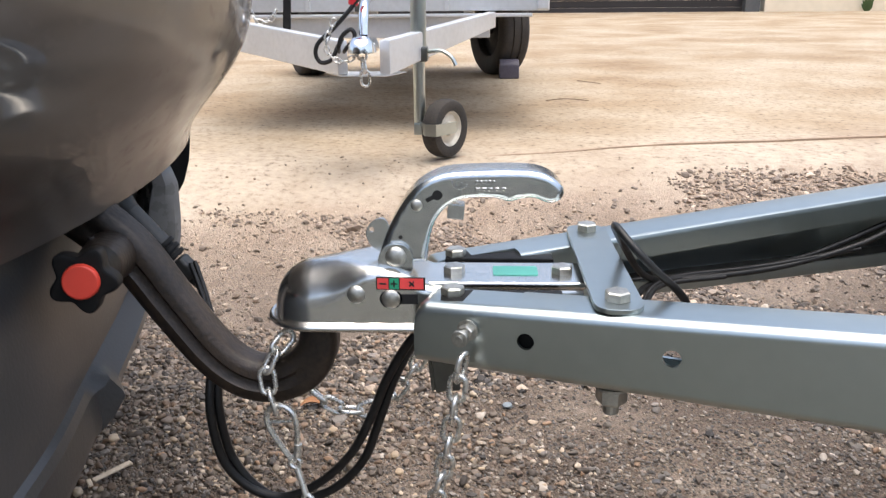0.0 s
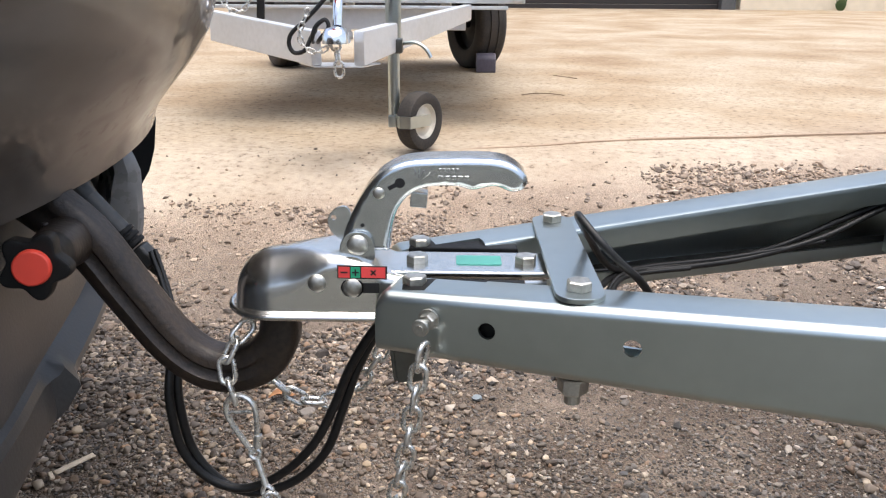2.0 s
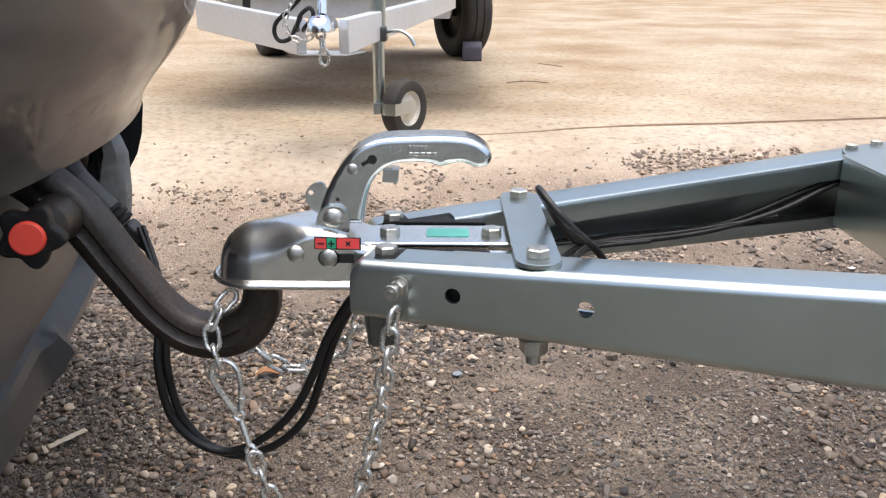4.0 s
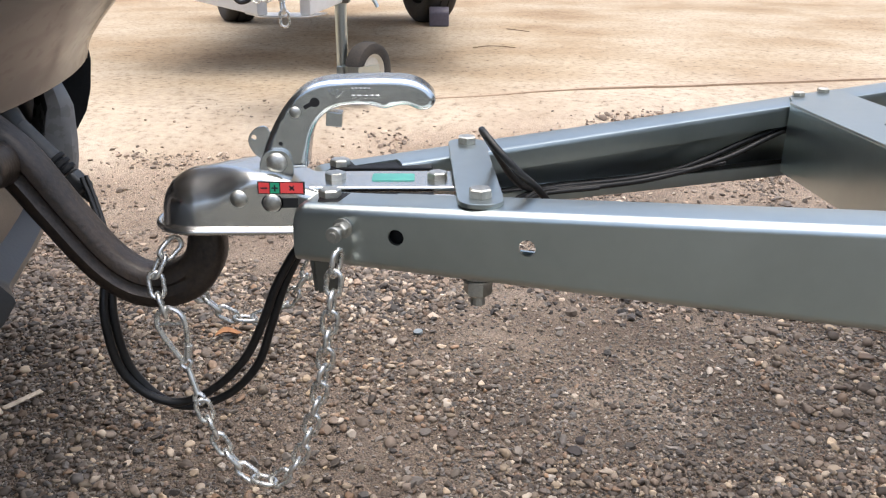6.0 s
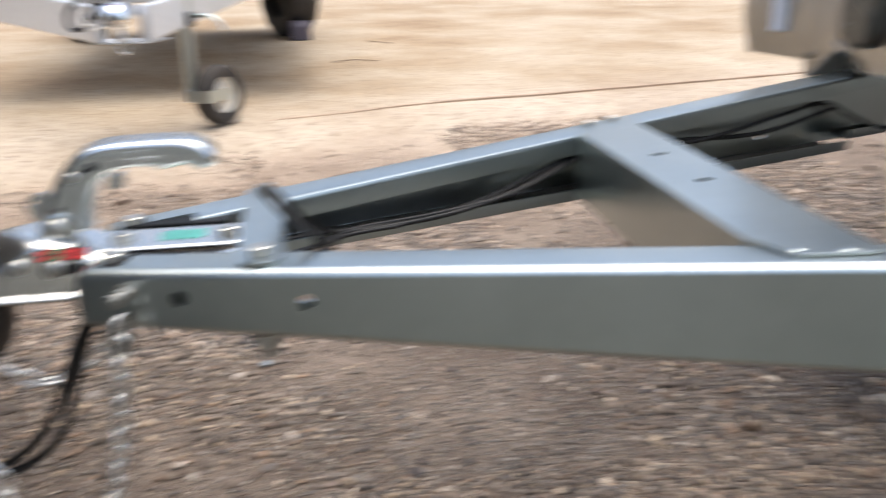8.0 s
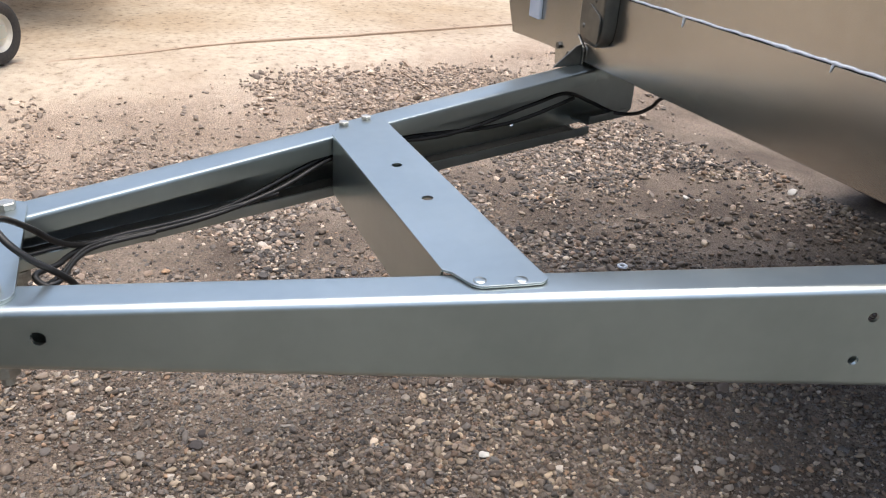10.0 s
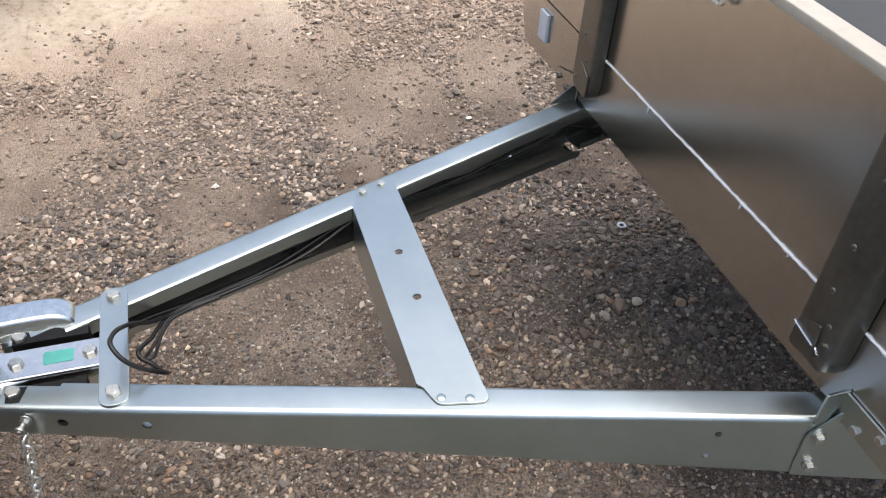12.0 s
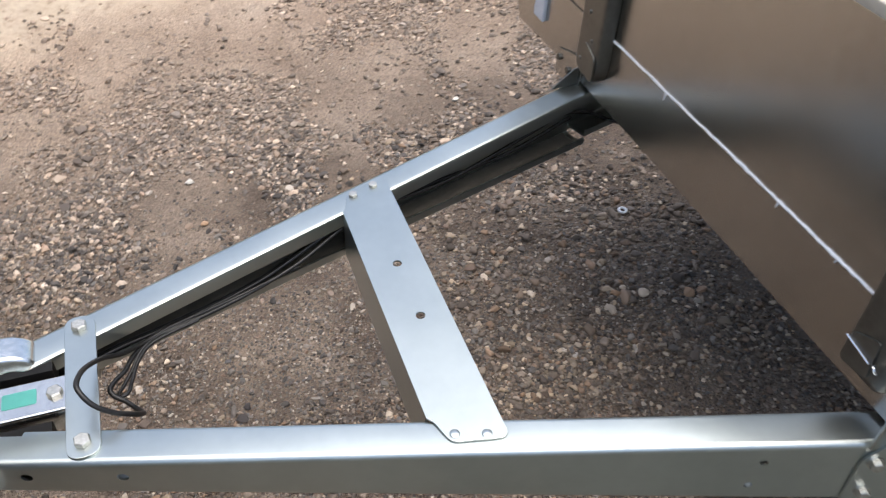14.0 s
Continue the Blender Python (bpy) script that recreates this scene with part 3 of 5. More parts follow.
build_ground()
build_gravel()
stone_rng = np.random.default_rng(9)
for sx, sy, size, mat, text in (
        (0.140, 0.547, 0.014, pebble_pale, "pale rounded stone lying on the gravel"),
        (0.182, 0.577, 0.011, pebble_blue, "smooth blue-grey stone lying on the gravel"),
        (0.071, 0.314, 0.008, pebble_pale, "pale buff stone on the gravel"),
        (-0.005, 0.428, 0.008, pebble_pale, "pale buff stone on the gravel"),
        (0.776, 0.372, 0.010, pebble_dark, "dark flat stone on the gravel"),
        (0.652, 0.449, 0.008, pebble_pale, "pale buff stone on the gravel"),
        (1.070, 0.453, 0.009, pebble_pale, "pale buff stone on the gravel"),
        (0.399, 0.264, 0.011, pebble_dark, "dark flat stone on the gravel"),
        (2.007, 0.804, 0.017, pebble_white, "nearly white broken stone on the gravel"),
        (1.690, 0.850, 0.013, pebble_white, "nearly white broken stone on the gravel"),
        (1.712, 0.828, 0.010, pebble_white, "nearly white broken stone on the gravel"),
        (0.774, 0.093, 0.011, pebble_white, "nearly white broken stone on the gravel"),
        (1.041, -0.003, 0.013, pebble_pale, "pale buff stone on the gravel"),
        (1.055, -0.030, 0.010, pebble_pale, "pale buff stone on the gravel"),
        (0.222, 0.354, 0.011, pebble_pale, "pale buff stone on the gravel"),
        (0.343, 0.190, 0.007, pebble_buff, "orange-buff rounded stone on the gravel"),
        (0.865, 0.032, 0.010, pebble_pale, "pale buff stone on the gravel"),
        (0.409, 0.118, 0.010, pebble_buff, "orange-buff rounded stone on the gravel"),
        (0.387, 0.241, 0.012, pebble_dark, "dark flat stone on the gravel"),
        (1.309, 0.278, 0.014, pebble_buff, "orange-buff rounded stone on the gravel"),
        (1.006, 0.193, 0.009, pebble_pale, "pale buff stone on the gravel"),
        (1.125, 0.175, 0.011, pebble_pale, "pale buff stone on the gravel"),
        (0.376, 0.944, 0.013, pebble_white, "nearly white broken stone on the gravel"),
        (0.284, 0.932, 0.010, pebble_pale, "pale buff stone on the gravel"),
        (0.167, 0.679, 0.010, pebble_pale, "pale buff stone on the gravel"),
        (-0.063, 0.643, 0.011, pebble_pale, "pale buff stone on the gravel"),
        (0.392, 0.786, 0.010, pebble_buff, "orange-buff rounded stone on the gravel"),
        (1.124, 0.697, 0.009, pebble_pale, "pale buff stone on the gravel"),
        (1.346, 0.149, 0.009, pebble_pale, "pale buff stone on the gravel"),
        (1.096, 1.110, 0.012, pebble_white, "nearly white broken stone on the gravel"),
        (-0.185, 0.306, 0.011, pebble_dark, "dark flat stone on the gravel"),
        (-0.331, 0.415, 0.011, pebble_buff, "orange-buff rounded stone on the gravel")):
    single_stone(stone_rng, sx, sy, size, mat, text)


def build_edging():
    """A thin brown strip standing for the slab's edge and its shadow line."""
    bm = bmesh.new()
    pts = ((-0.02, 1.955), (0.31, 2.015), (0.70, 2.15), (1.25, 2.25), (1.30, 2.262), (1.72, 2.35), (2.5, 2.52))
    secs = []
    rng = random.Random(3)
    for x, y in [(p.x, p.y) for p in smooth_path([(a, b, 0) for a, b in pts], 6)]:
        z = ground_height(x, y)
        up = 0.0005 + 0.006 * ease(0.0, 1.1, x) + rng.uniform(-0.0015, 0.0015)
        w = 0.016 + rng.uniform(-0.005, 0.005)
        secs.append([Vector((x, y - w / 2, z - 0.03)), Vector((x, y - w / 2, z + up)), Vector((x, y + w / 2, z + up)), Vector((x, y + w / 2, z - 0.03))])
    add_loft(bm, secs)
    ob = part("edging", bm, edge_brown, smooth=30)
    tagged(ob, "thin brown strip for the slab's edge and its shadow line", "edging", kind="structure")


build_edging()


# ---------------------------------------------------------------- distant building
def build_building():
    g = thing("building", "long tan building with a dark shuttered opening", "building", at=(4, 17, 0.09), kind="structure")
    for w, h, x, z in ((8.0, 5.1, 10.0, 2.64), (14.0, 8.4, -15.0, 4.29), (14.0, 1.0, -1.0, 4.69)):
        bm = bmesh.new()
        add_box(bm, (w, 0.3, h), pose(x, 17.2, z), 0.02)
        part("wall", bm, building_tan, g)
    bm = bmesh.new()
    for k in range(28):
        add_box(bm, (13.7, 0.08, 0.135), pose(-1.15, 17.25 + 0.02 * (k % 2), 0.16 + k * 0.14), 0.01, 1)
    part("shutter", bm, building_dark, g, "dark brown shutter")
    for x in (-7.9, 5.75):
        bm = bmesh.new()
        add_box(bm, (0.3, 0.34, 4.0), pose(x, 17.18, 2.09), 0.02)
        part("post", bm, post_grey, g, "grey door post")
    for w, x, z in ((14.4, -15.0, 8.62), (22.2, 3.1, 5.32)):
        bm = bmesh.new()
        add_box(bm, (w - 0.05, 6, 0.25), pose(x, 20.0, z), 0.03)
        part("roof", bm, building_dark, g)
    rng = random.Random(5)
    for wx in (8.0, 9.6):
        w = thing("weed", "small green weed growing at the wall's foot", "weed", "weeds at the wall", at=(wx, 16.9, 0.09))
        for _ in range(16):
            bm = bmesh.new()
            a, h = rng.uniform(0, 6.28), rng.uniform(0.15, 0.4)
            d = Vector((math.cos(a), math.sin(a) * 0.5, 0)) * 0.12
            b = Vector((wx, 16.9, 0.08))
            vs = [bm.verts.new(b), bm.verts.new(b + d * 0.6 + Vector((0.03, 0, h * 0.6))), bm.verts.new(b + d + Vector((0, 0, h))), bm.verts.new(b + d * 0.6 + Vector((-0.03, 0, h * 0.6)))]
            bm.faces.new(vs)
            part("leaf", bm, weed_green, w)


build_building()


def build_bounce_walls():
    """Unseen plain walls, added around the camera to cut low sky and bounce light."""
    for name, x, y, lx, ly in (("wall_south", 2.0, -8.0, 34.0, 0.3), ("wall_west", -15.0, 5.0, 0.3, 26.0), ("wall_east", 19.0, 5.0, 0.3, 26.0)):
        bm = bmesh.new()
        add_box(bm, (lx, ly, 2.2), pose(x, y, 1.08), 0.02)
        tagged(part(name, bm, bounce_wall, smooth=20), "plain dull pale grey wall, added unseen to shape the light", "wall", kind="structure")


build_bounce_walls()


# ---------------------------------------------------------------- the hitched trailer
SLOPE = 0.0635


def beam_top(x):
    return 0.430 + SLOPE * x


BEAM_BOTTOM = 0.3885
trailer = thing("trailer", "galvanised steel box trailer with an A-frame drawbar, hitched to the car", "trailer", at=(1.6, 0, 0))


def beam_section(s, side, inner, top_lip, bottom_lip, bottom=BEAM_BOTTOM, th=0.003, drop=0.0):
    """The outline of the folded channel at s metres along the beam."""
    dx, dy = 0.9476, 0.3194
    ox, oy = s * dx, 0.0066 + s * dy

    def pt(nrm, z):
        return Vector((ox - nrm * dy, side * (oy + nrm * dx), z))
    zt = beam_top(ox) - drop
    line = []
    if top_lip:
        line += [(-inner, zt - top_lip), (-inner, zt - 0.006), (-inner + 0.0018, zt - 0.0018), (-inner + 0.006, zt)]
    else:
        line += [(-inner, zt)] * 2 + [(-inner + 0.001, zt)] + [(-inner + 0.003, zt)]
    line += [(0.0155, zt), (0.0195, zt - 0.0012), (0.0223, zt - 0.004), (0.0235, zt - 0.008)]
    line += [(0.0235, bottom + 0.008), (0.0223, bottom + 0.004), (0.0195, bottom + 0.0012), (0.0155, bottom)]
    if bottom_lip:
        line += [(-inner + 0.005, bottom), (-inner + 0.001, bottom + 0.001), (-inner, bottom + 0.005), (-inner, bottom + bottom_lip)]
    else:
        line += [(-inner + 0.003, bottom), (-inner + 0.001, bottom), (-inner, bottom), (-inner, bottom)]
    # inside face by shifting each point inward along the local normal
    ins = []
    for i, (a, b) in enumerate(line):
        p0, p1 = line[max(i - 1, 0)], line[min(i + 1, len(line) - 1)]
        t = Vector((p1[0] - p0[0], p1[1] - p0[1]))
        if t.length < 1e-9:
            t = Vector((1, 0))
        t.normalize()
        ins.append((a + t.y * th, b - t.x * th))
    if not top_lip:
        ins[0] = ins[1] = (line[0][0], line[0][1] - th)
    if not bottom_lip:
        ins[-1] = ins[-2] = (line[-1][0], line[-1][1] + th)
    e = 2e-5
    full = [(a + e * i, b) for i, (a, b) in enumerate(line)] + [(a + e * i, b) for i, (a, b) in reversed(list(enumerate(ins)))]
    return [pt(a, b) for a, b in full]


def build_beam(side):
    bm = bmesh.new()
    nose = 0.012 if side < 0 else 0.004
    add_loft(bm, [beam_section(s, side, nose, 0.0, 0.0, drop=d) for s, d in ((0.0985, 0.0105), (0.0993, 0.0065), (0.1012, 0.0030), (0.1042, 0.0008), (0.1085, 0.0), (0.14, 0.0), (0.17198, 0.0))])
    add_loft(bm, [beam_section(s, side, 0.0205, 0.022, 0.014) for s in (0.172, 0.40, 0.62, 0.84, 1.075)])
    add_loft(bm, [beam_section(s, side, 0.0205, 0.022, 0.014, bottom=0.404) for s in (1.0752, 1.17)])
    beam = part("drawbar_beam", bm, galvanised, trailer, "folded galvanised steel channel")
    nrm = Vector((-0.3194, side * 0.9476, 0))
    holes = []
    for x, z, r in ((0.166, 0.418, 0.0062), (0.260, 0.421, 0.0062), (0.885, 0.417, 0.0045), (0.890, 0.459, 0.0045)):
        h = bmesh.new()
        s = (x + 0.0235 * 0.3194) / 0.9476
        c = Vector((s * 0.9476, side * (0.0066 + s * 0.3194), z)) + nrm * 0.022
        add_cyl(h, r, r, 0.02, axis_to(nrm, c), 20)
        holes.append(h)
    cut(beam, holes)
    return beam


near_beam = build_beam(-1)
far_beam = build_beam(1)
# thin dark sheet on the channel floor, its colour stands for the shade inside
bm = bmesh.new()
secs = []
shade_rng = random.Random(8)
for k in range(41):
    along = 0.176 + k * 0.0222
    depth = 0.0022 + shade_rng.uniform(0, 0.0014)
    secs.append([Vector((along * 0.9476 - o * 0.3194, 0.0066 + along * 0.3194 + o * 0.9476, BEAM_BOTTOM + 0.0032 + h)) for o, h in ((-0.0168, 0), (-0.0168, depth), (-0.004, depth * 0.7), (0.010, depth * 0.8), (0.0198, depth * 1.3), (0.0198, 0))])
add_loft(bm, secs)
part("channel_shade", bm, shade_brown, far_beam, "dull brown sheet standing for the shade inside the channel", smooth=60)
for side, beam in ((-1, near_beam), (1, far_beam)):
    hex_bolt(beam, (0.114, side * 0.046, beam_top(0.114)), turn=0.2)
    # nut and bolt end under the strap bolts
    for x, y in ((0.2285, 0.084),):
        hex_bolt(beam, (x, side * y, BEAM_BOTTOM - 0.004), (0, 0, -1), 0.0195, 0.012, 0.0125, name="nut", shank=0.008, turn=0.25)
        hex_bolt(beam, (x, side * y, BEAM_BOTTOM + 0.001), (0, 0, -1), 0.0225, 0.005, 0.0, name="spacer", turn=0.25)

# crossbar strap over the coupling's tail
bm = bmesh.new()
outline = round_outline([(0.2115, -0.103), (0.2460, -0.103), (0.2460, 0.103), (0.2115, 0.103)], 0.0165, 6)
add_prism(bm, outline, 0.004, pose(0, 0, beam_top(0.2285) + 0.0002), 0.0008)
strap = part("strap", bm, galvanised, trailer, "flat steel strap across the drawbar")
for side in (-1, 1):
    hex_bolt(strap, (0.2285, side * 0.084, beam_top(0.2285) + 0.0044), washer=0.0, turn=0.45 * side)

# cross member: an inverted channel with ears on the beams
def build_cross_member():
    bm = bmesh.new()
    z = beam_top(0.608) + 0.0006
    x0, x1 = 0.571, 0.646
    tilt = Matrix(((1, 0, 0, 0), (0, 1, 0, 0), (SLOPE, 0, 1, z - SLOPE * 0.608), (0, 0, 0, 1)))
    half = [(x0, -0.178), (x0 + 0.006, -0.185), (x0 + 0.015, -0.215), (x1 - 0.006, -0.2285), (x1 + 0.001, -0.222), (x1, -0.203)]
    outline = round_outline(half + [(a, -b) for a, b in reversed(half)], [0.001, 0.003, 0.009, 0.006, 0.004, 0.001] + [0.001, 0.004, 0.006, 0.009, 0.003, 0.001], 4)
    add_prism(bm, outline, 0.0025, tilt, 0.0008)
    m = part("cross_member", bm, galvanised, trailer, "folded cross member between the beams")
    for x, w in ((x0 + 0.0015, 0.176), (x1 - 0.0015, 0.200)):
        b2 = bmesh.new()
        add_box(b2, (0.003, 2 * w, z - 0.002 - 0.395), pose(x, 0, (z - 0.002 + 0.395) / 2), 0.001)
        part("web", b2, galvanised, m)
    cutters = []
    for y in (0.056, -0.038):
        h = bmesh.new()
        add_cyl(h, 0.0058, 0.0058, 0.02, pose(0.611, y, z), 20)
        cutters.append(h)
    cut(m, cutters)
    for side in (-1, 1):
        for x, y in ((0.593, 0.2065), (0.6245, 0.2175)):
            top = z + 0.0025 + SLOPE * (x - 0.608)
            if side > 0:
                hex_bolt(m, (x, side * y, top), af=0.011, head=0.0045, turn=0.3)
            else:
                dome(m, (x, side * y, top), (0, 0, 1), 0.0056, 0.0012, "bolt", galvanised)


build_cross_member()


# coupling head
def coupling_section(x):
    """Cross section of the pressed coupling body at x."""
    cx, r = 0.004, 0.0335
    if x < cx:
        k = math.sqrt(max(0.0, 1 - ((x - cx) / (r + 0.0005)) ** 2))
    else:
        k = 1.0
    hw = max(0.0006, r * k * (1 - 0.32 * ease(0.095, 0.112, x)))
    zb = 0.4035
    dome_h = 0.0455 * (k ** 0.75)
    top = zb + max(0.006, dome_h + 0.004 * ease(0.0, 0.03, x) - 0.009 * ease(0.045, 0.10, x) - 0.0085 * ease(0.07, 0.11, x))
    rc = min(0.031 - 0.022 * ease(0.015, 0.060, x), hw * 0.92, (top - zb) * 0.72)
    out = min(0.0045, 0.0045 * k + 0.0025) * (1 - ease(0.085, 0.1, x))
    pts = [(-hw - out, zb), (-hw - out, zb + 0.0035), (-hw - out * 0.3, zb + 0.0055)]
    for i in range(7):
        a = i / 6 * math.pi / 2
        pts.append((-hw + rc - rc * math.cos(a), top - rc + rc * math.sin(a)))
    full = pts + [(-a, b) for a, b in reversed(pts)]
    return [Vector((x, a, b)) for a, b in full]


coupling = None
bm = bmesh.new()
xs = [-0.0298, -0.0290, -0.027, -0.024, -0.020, -0.015, -0.009, -0.003, 0.004, 0.012, 0.022, 0.034, 0.046, 0.058, 0.07, 0.08, 0.09, 0.10, 0.13, 0.18, 0.214]
add_loft(bm, [coupling_section(x) for x in xs])
coupling = part("coupling_head", bm, zinc, trailer, "bright zinc-plated ball coupling")
bm = bmesh.new()
lip = [(0.096, -0.0375), (0.05, -0.0378), (0.004, -0.0378)] + [(0.004 - 0.0378 * math.sin(a), -0.0378 * math.cos(a)) for a in [math.pi * k / 18 for k in range(1, 18)]] + [(0.004, 0.0378), (0.05, 0.0378), (0.096, 0.0375)]
add_tube(bm, [Vector((a, b, 0.4050)) for a, b in lip], 0.0026, 10)
part("lip", bm, zinc, coupling)
# raised tail plate
bm = bmesh.new()
add_prism(bm, round_outline([(0.088, -0.0245), (0.226, -0.0245), (0.226, 0.0245), (0.088, 0.0245)], 0.006, 4), 0.0055, pose(0, 0, 0.4335), 0.002, 3)
part("tail_plate", bm, zinc, coupling)
for x in (0.114, 0.199):
    hex_bolt(coupling, (x, 0, 0.439), af=0.0150, head=0.0058, washer=0.0, turn=0.25)
bm = bmesh.new()
add_prism(bm, round_outline([(0.1445, -0.0055), (0.180, -0.0055), (0.180, 0.0155), (0.1445, 0.0155)], 0.003, 3), 0.0006, pose(0, -0.003, 0.4391), 0.0)
part("label_plate", bm, label_green, coupling, "pale green type label")
dome(coupling, (0.040, -0.0325, 0.4315), (0, -1, 0), 0.0075, 0.004, "rivet")
bm = bmesh.new()
add_prism(bm, round_outline([(0.0572, 0.4285), (0.0600, 0.4230), (0.0665, 0.4178), (0.0730, 0.4230), (0.0758, 0.4285), (0.0735, 0.4345), (0.0600, 0.4345)], 0.002, 2), 0.0006, Matrix.Translation((0, -0.0337, 0)) @ XZ, 0.0)
part("indicator_recess", bm, ink, coupling, "dark indicator recess")
dome(coupling, (0.0665, -0.0338, 0.4285), (0, -1, 0), 0.0076, 0.003, "indicator_bolt")
bm = bmesh.new()
add_box(bm, (0.014, 0.0008, 0.008), pose(0.080, -0.0339, 0.4285), 0.0)
part("slot", bm, ink, coupling, "dark indicator slot")
# position sticker: minus, plus and cross on red and green
bm = bmesh.new()
add_box(bm, (0.0375, 0.0008, 0.0105), pose(0.0742, -0.0337, 0.4410, 0, 0.8, 0), 0.0002, 1)
sticker = part("sticker", bm, ink, coupling, "red and green wear indicator sticker")
for x, w, mat in ((0.0607, 0.0085, sticker_red), (0.0692, 0.0070, sticker_green), (0.0826, 0.0180, sticker_red)):
    bm = bmesh.new()
    add_box(bm, (w, 0.0004, 0.0085), pose(x, -0.03425, 0.4410, 0, 0.8, 0), 0.0)
    part("sticker_field", bm, mat, sticker)
for x, turns in ((0.0607, (0,)), (0.0692, (0, 90)), (0.0826, (45, -45))):
    bm = bmesh.new()
    for t in turns:
        add_box(bm, (0.0052, 0.0003, 0.0012), pose(x, -0.0346 - 0.0001 * t / 90, 0.4410, 0, t, 0), 0.0)
    part("sticker_sign", bm, ink, sticker)

# lever
lever_pts = [(0.0545, 0.4505), (0.0592, 0.4670), (0.0668, 0.4850), (0.0765, 0.5010), (0.0890, 0.5140), (0.1060, 0.5218), (0.1300, 0.5240), (0.1690, 0.5243),
             (0.1850, 0.5205), (0.1945, 0.5135), (0.1972, 0.5070), (0.1930, 0.5005), (0.1850, 0.4990), (0.1740, 0.5030), (0.1650, 0.5020), (0.1560, 0.5000),
             (0.1460, 0.5025), (0.1360, 0.5030), (0.1220, 0.5020), (0.1110, 0.4975), (0.1020, 0.4880), (0.0965, 0.4740), (0.0930, 0.4520)]
lever_out = [(p.x, p.y) for p in smooth_path([(a, b, 0) for a, b in lever_pts], 3)]


def inset(pts, d):
    """A closed outline moved inward by d."""
    out = []
    k = len(pts)
    for i in range(k):
        a, b, c = Vector(pts[i - 1]), Vector(pts[i]), Vector(pts[(i + 1) % k])
        t1, t2 = (b - a).normalized(), (c - b).normalized()
        n1, n2 = Vector((t1.y, -t1.x)), Vector((t2.y, -t2.x))
        out.append(tuple(b + (n1 + n2) * (d / max(0.35, 1 + n1.dot(n2)))))
    return out


bm = bmesh.new()
add_loft(bm, [[Vector((x, y, z)) for x, z in inset(lever_out, d)] for y, d in ((-0.018, 0.0052), (-0.0173, 0.0026), (-0.0155, 0.0008), (-0.0125, 0.0), (0.0125, 0.0), (0.0155, 0.0008), (0.0173, 0.0026), (0.018, 0.0052))])
bmesh.ops.triangulate(bm, faces=[f for f in bm.faces if len(f.verts) > 8], ngon_method="EAR_CLIP")
lever = part("coupling_lever", bm, zinc_lever, trailer, "pressed zinc-plated coupling lever")
bm = bmesh.new()
add_cyl(bm, 0.0038, 0.0038, 0.0006, axis_to((0, 1, 0), (0.1020, -0.0180, 0.5060)), 20)
add_box(bm, (0.009, 0.0006, 0.0032), pose(0.0975, -0.0181, 0.5038, 0, -28, 0))
part("keyhole", bm, ink, lever, "dark keyhole slot")
bm = bmesh.new()
add_cyl(bm, 0.0016, 0.0016, 0.0006, axis_to((0, 1, 0), (0.0735, -0.0180, 0.4730)), 16)
part("drain_hole", bm, ink, lever, "small dark hole")
bm = bmesh.new()
add_prism(bm, round_outline([(0.056, 0.444), (0.083, 0.444), (0.083, 0.460), (0.077, 0.469), (0.063, 0.469), (0.056, 0.460)], 0.006, 4), 0.004, Matrix.Translation((0, -0.0185, 0)) @ XZ, 0.001)
part("pivot_plate", bm, zinc_lever, lever)
dome(lever, (0.0698, -0.0225, 0.4585), (0, -1, 0), 0.0082, 0.004, "pivot_rivet")
dome(lever, (0.0862, -0.0178, 0.4980), (0, -1, 0), 0.0046, 0.002, "rivet")
bm = bmesh.new()
add_prism(bm, round_outline([(0.0585, 0.4530), (0.0470, 0.4620), (0.0435, 0.4730), (0.0500, 0.4820), (0.0600, 0.4850), (0.066, 0.470)], 0.006, 4), 0.003, Matrix.Translation((0, 0.0, 0)) @ XZ, 0.0006)
catch = part("safety_catch", bm, zinc_lever, lever, "perforated steel safety catch")
h = bmesh.new()
add_cyl(h, 0.0022, 0.0022, 0.02, axis_to((0, 1, 0), (0.0495, 0.0, 0.4745)), 14)
cut(catch, [h])
bm = bmesh.new()
add_box(bm, (0.013, 0.014, 0.012), pose(0.1155, 0.0, 0.490, 0, 6, 0), 0.001)
part("tab", bm, zinc_lever, lever)
for z, w in ((0.5160, 0.016), (0.5105, 0.024)):
    for k in range(5):
        bm = bmesh.new()
        add_box(bm, (w / 7, 0.0006, 0.0026), pose(0.130 + (k + 0.5) * w / 5, -0.0181, z), 0.0003, 1)
        part("embossed_bar", bm, zinc_lever, lever)
for k in range(4):
    bm = bmesh.new()
    add_box(bm, (0.0012, 0.0006, 0.006 + 0.001 * (k % 2)), pose(0.1135 + 0.0028 * k, -0.0181, 0.5145 - 0.0008 * k, 0, 25 * (k - 1), 0), 0.0003, 1)
    part("embossed_bar", bm, zinc_lever, lever)

# chain bolt at the beam's nose, on both sides
for side in (-1, 1):
    out = Vector((-0.3194, side * 0.9476, 0))
    base = Vector((0.1335, side * (0.0066 + 0.337 * 0.1335), 0.4215)) + out * 0.0245
    hex_bolt(near_beam if side < 0 else far_beam, base, out, 0.010, 0.005, 0.0078, name="chain_bolt", shank=0.014)
    bm = bmesh.new()
    add_cyl(bm, 0.0062, 0.0062, 0.004, axis_to(out, base + out * 0.017), 18, 0.001)
    part("nut", bm, bolt_steel, near_beam if side < 0 else far_beam)

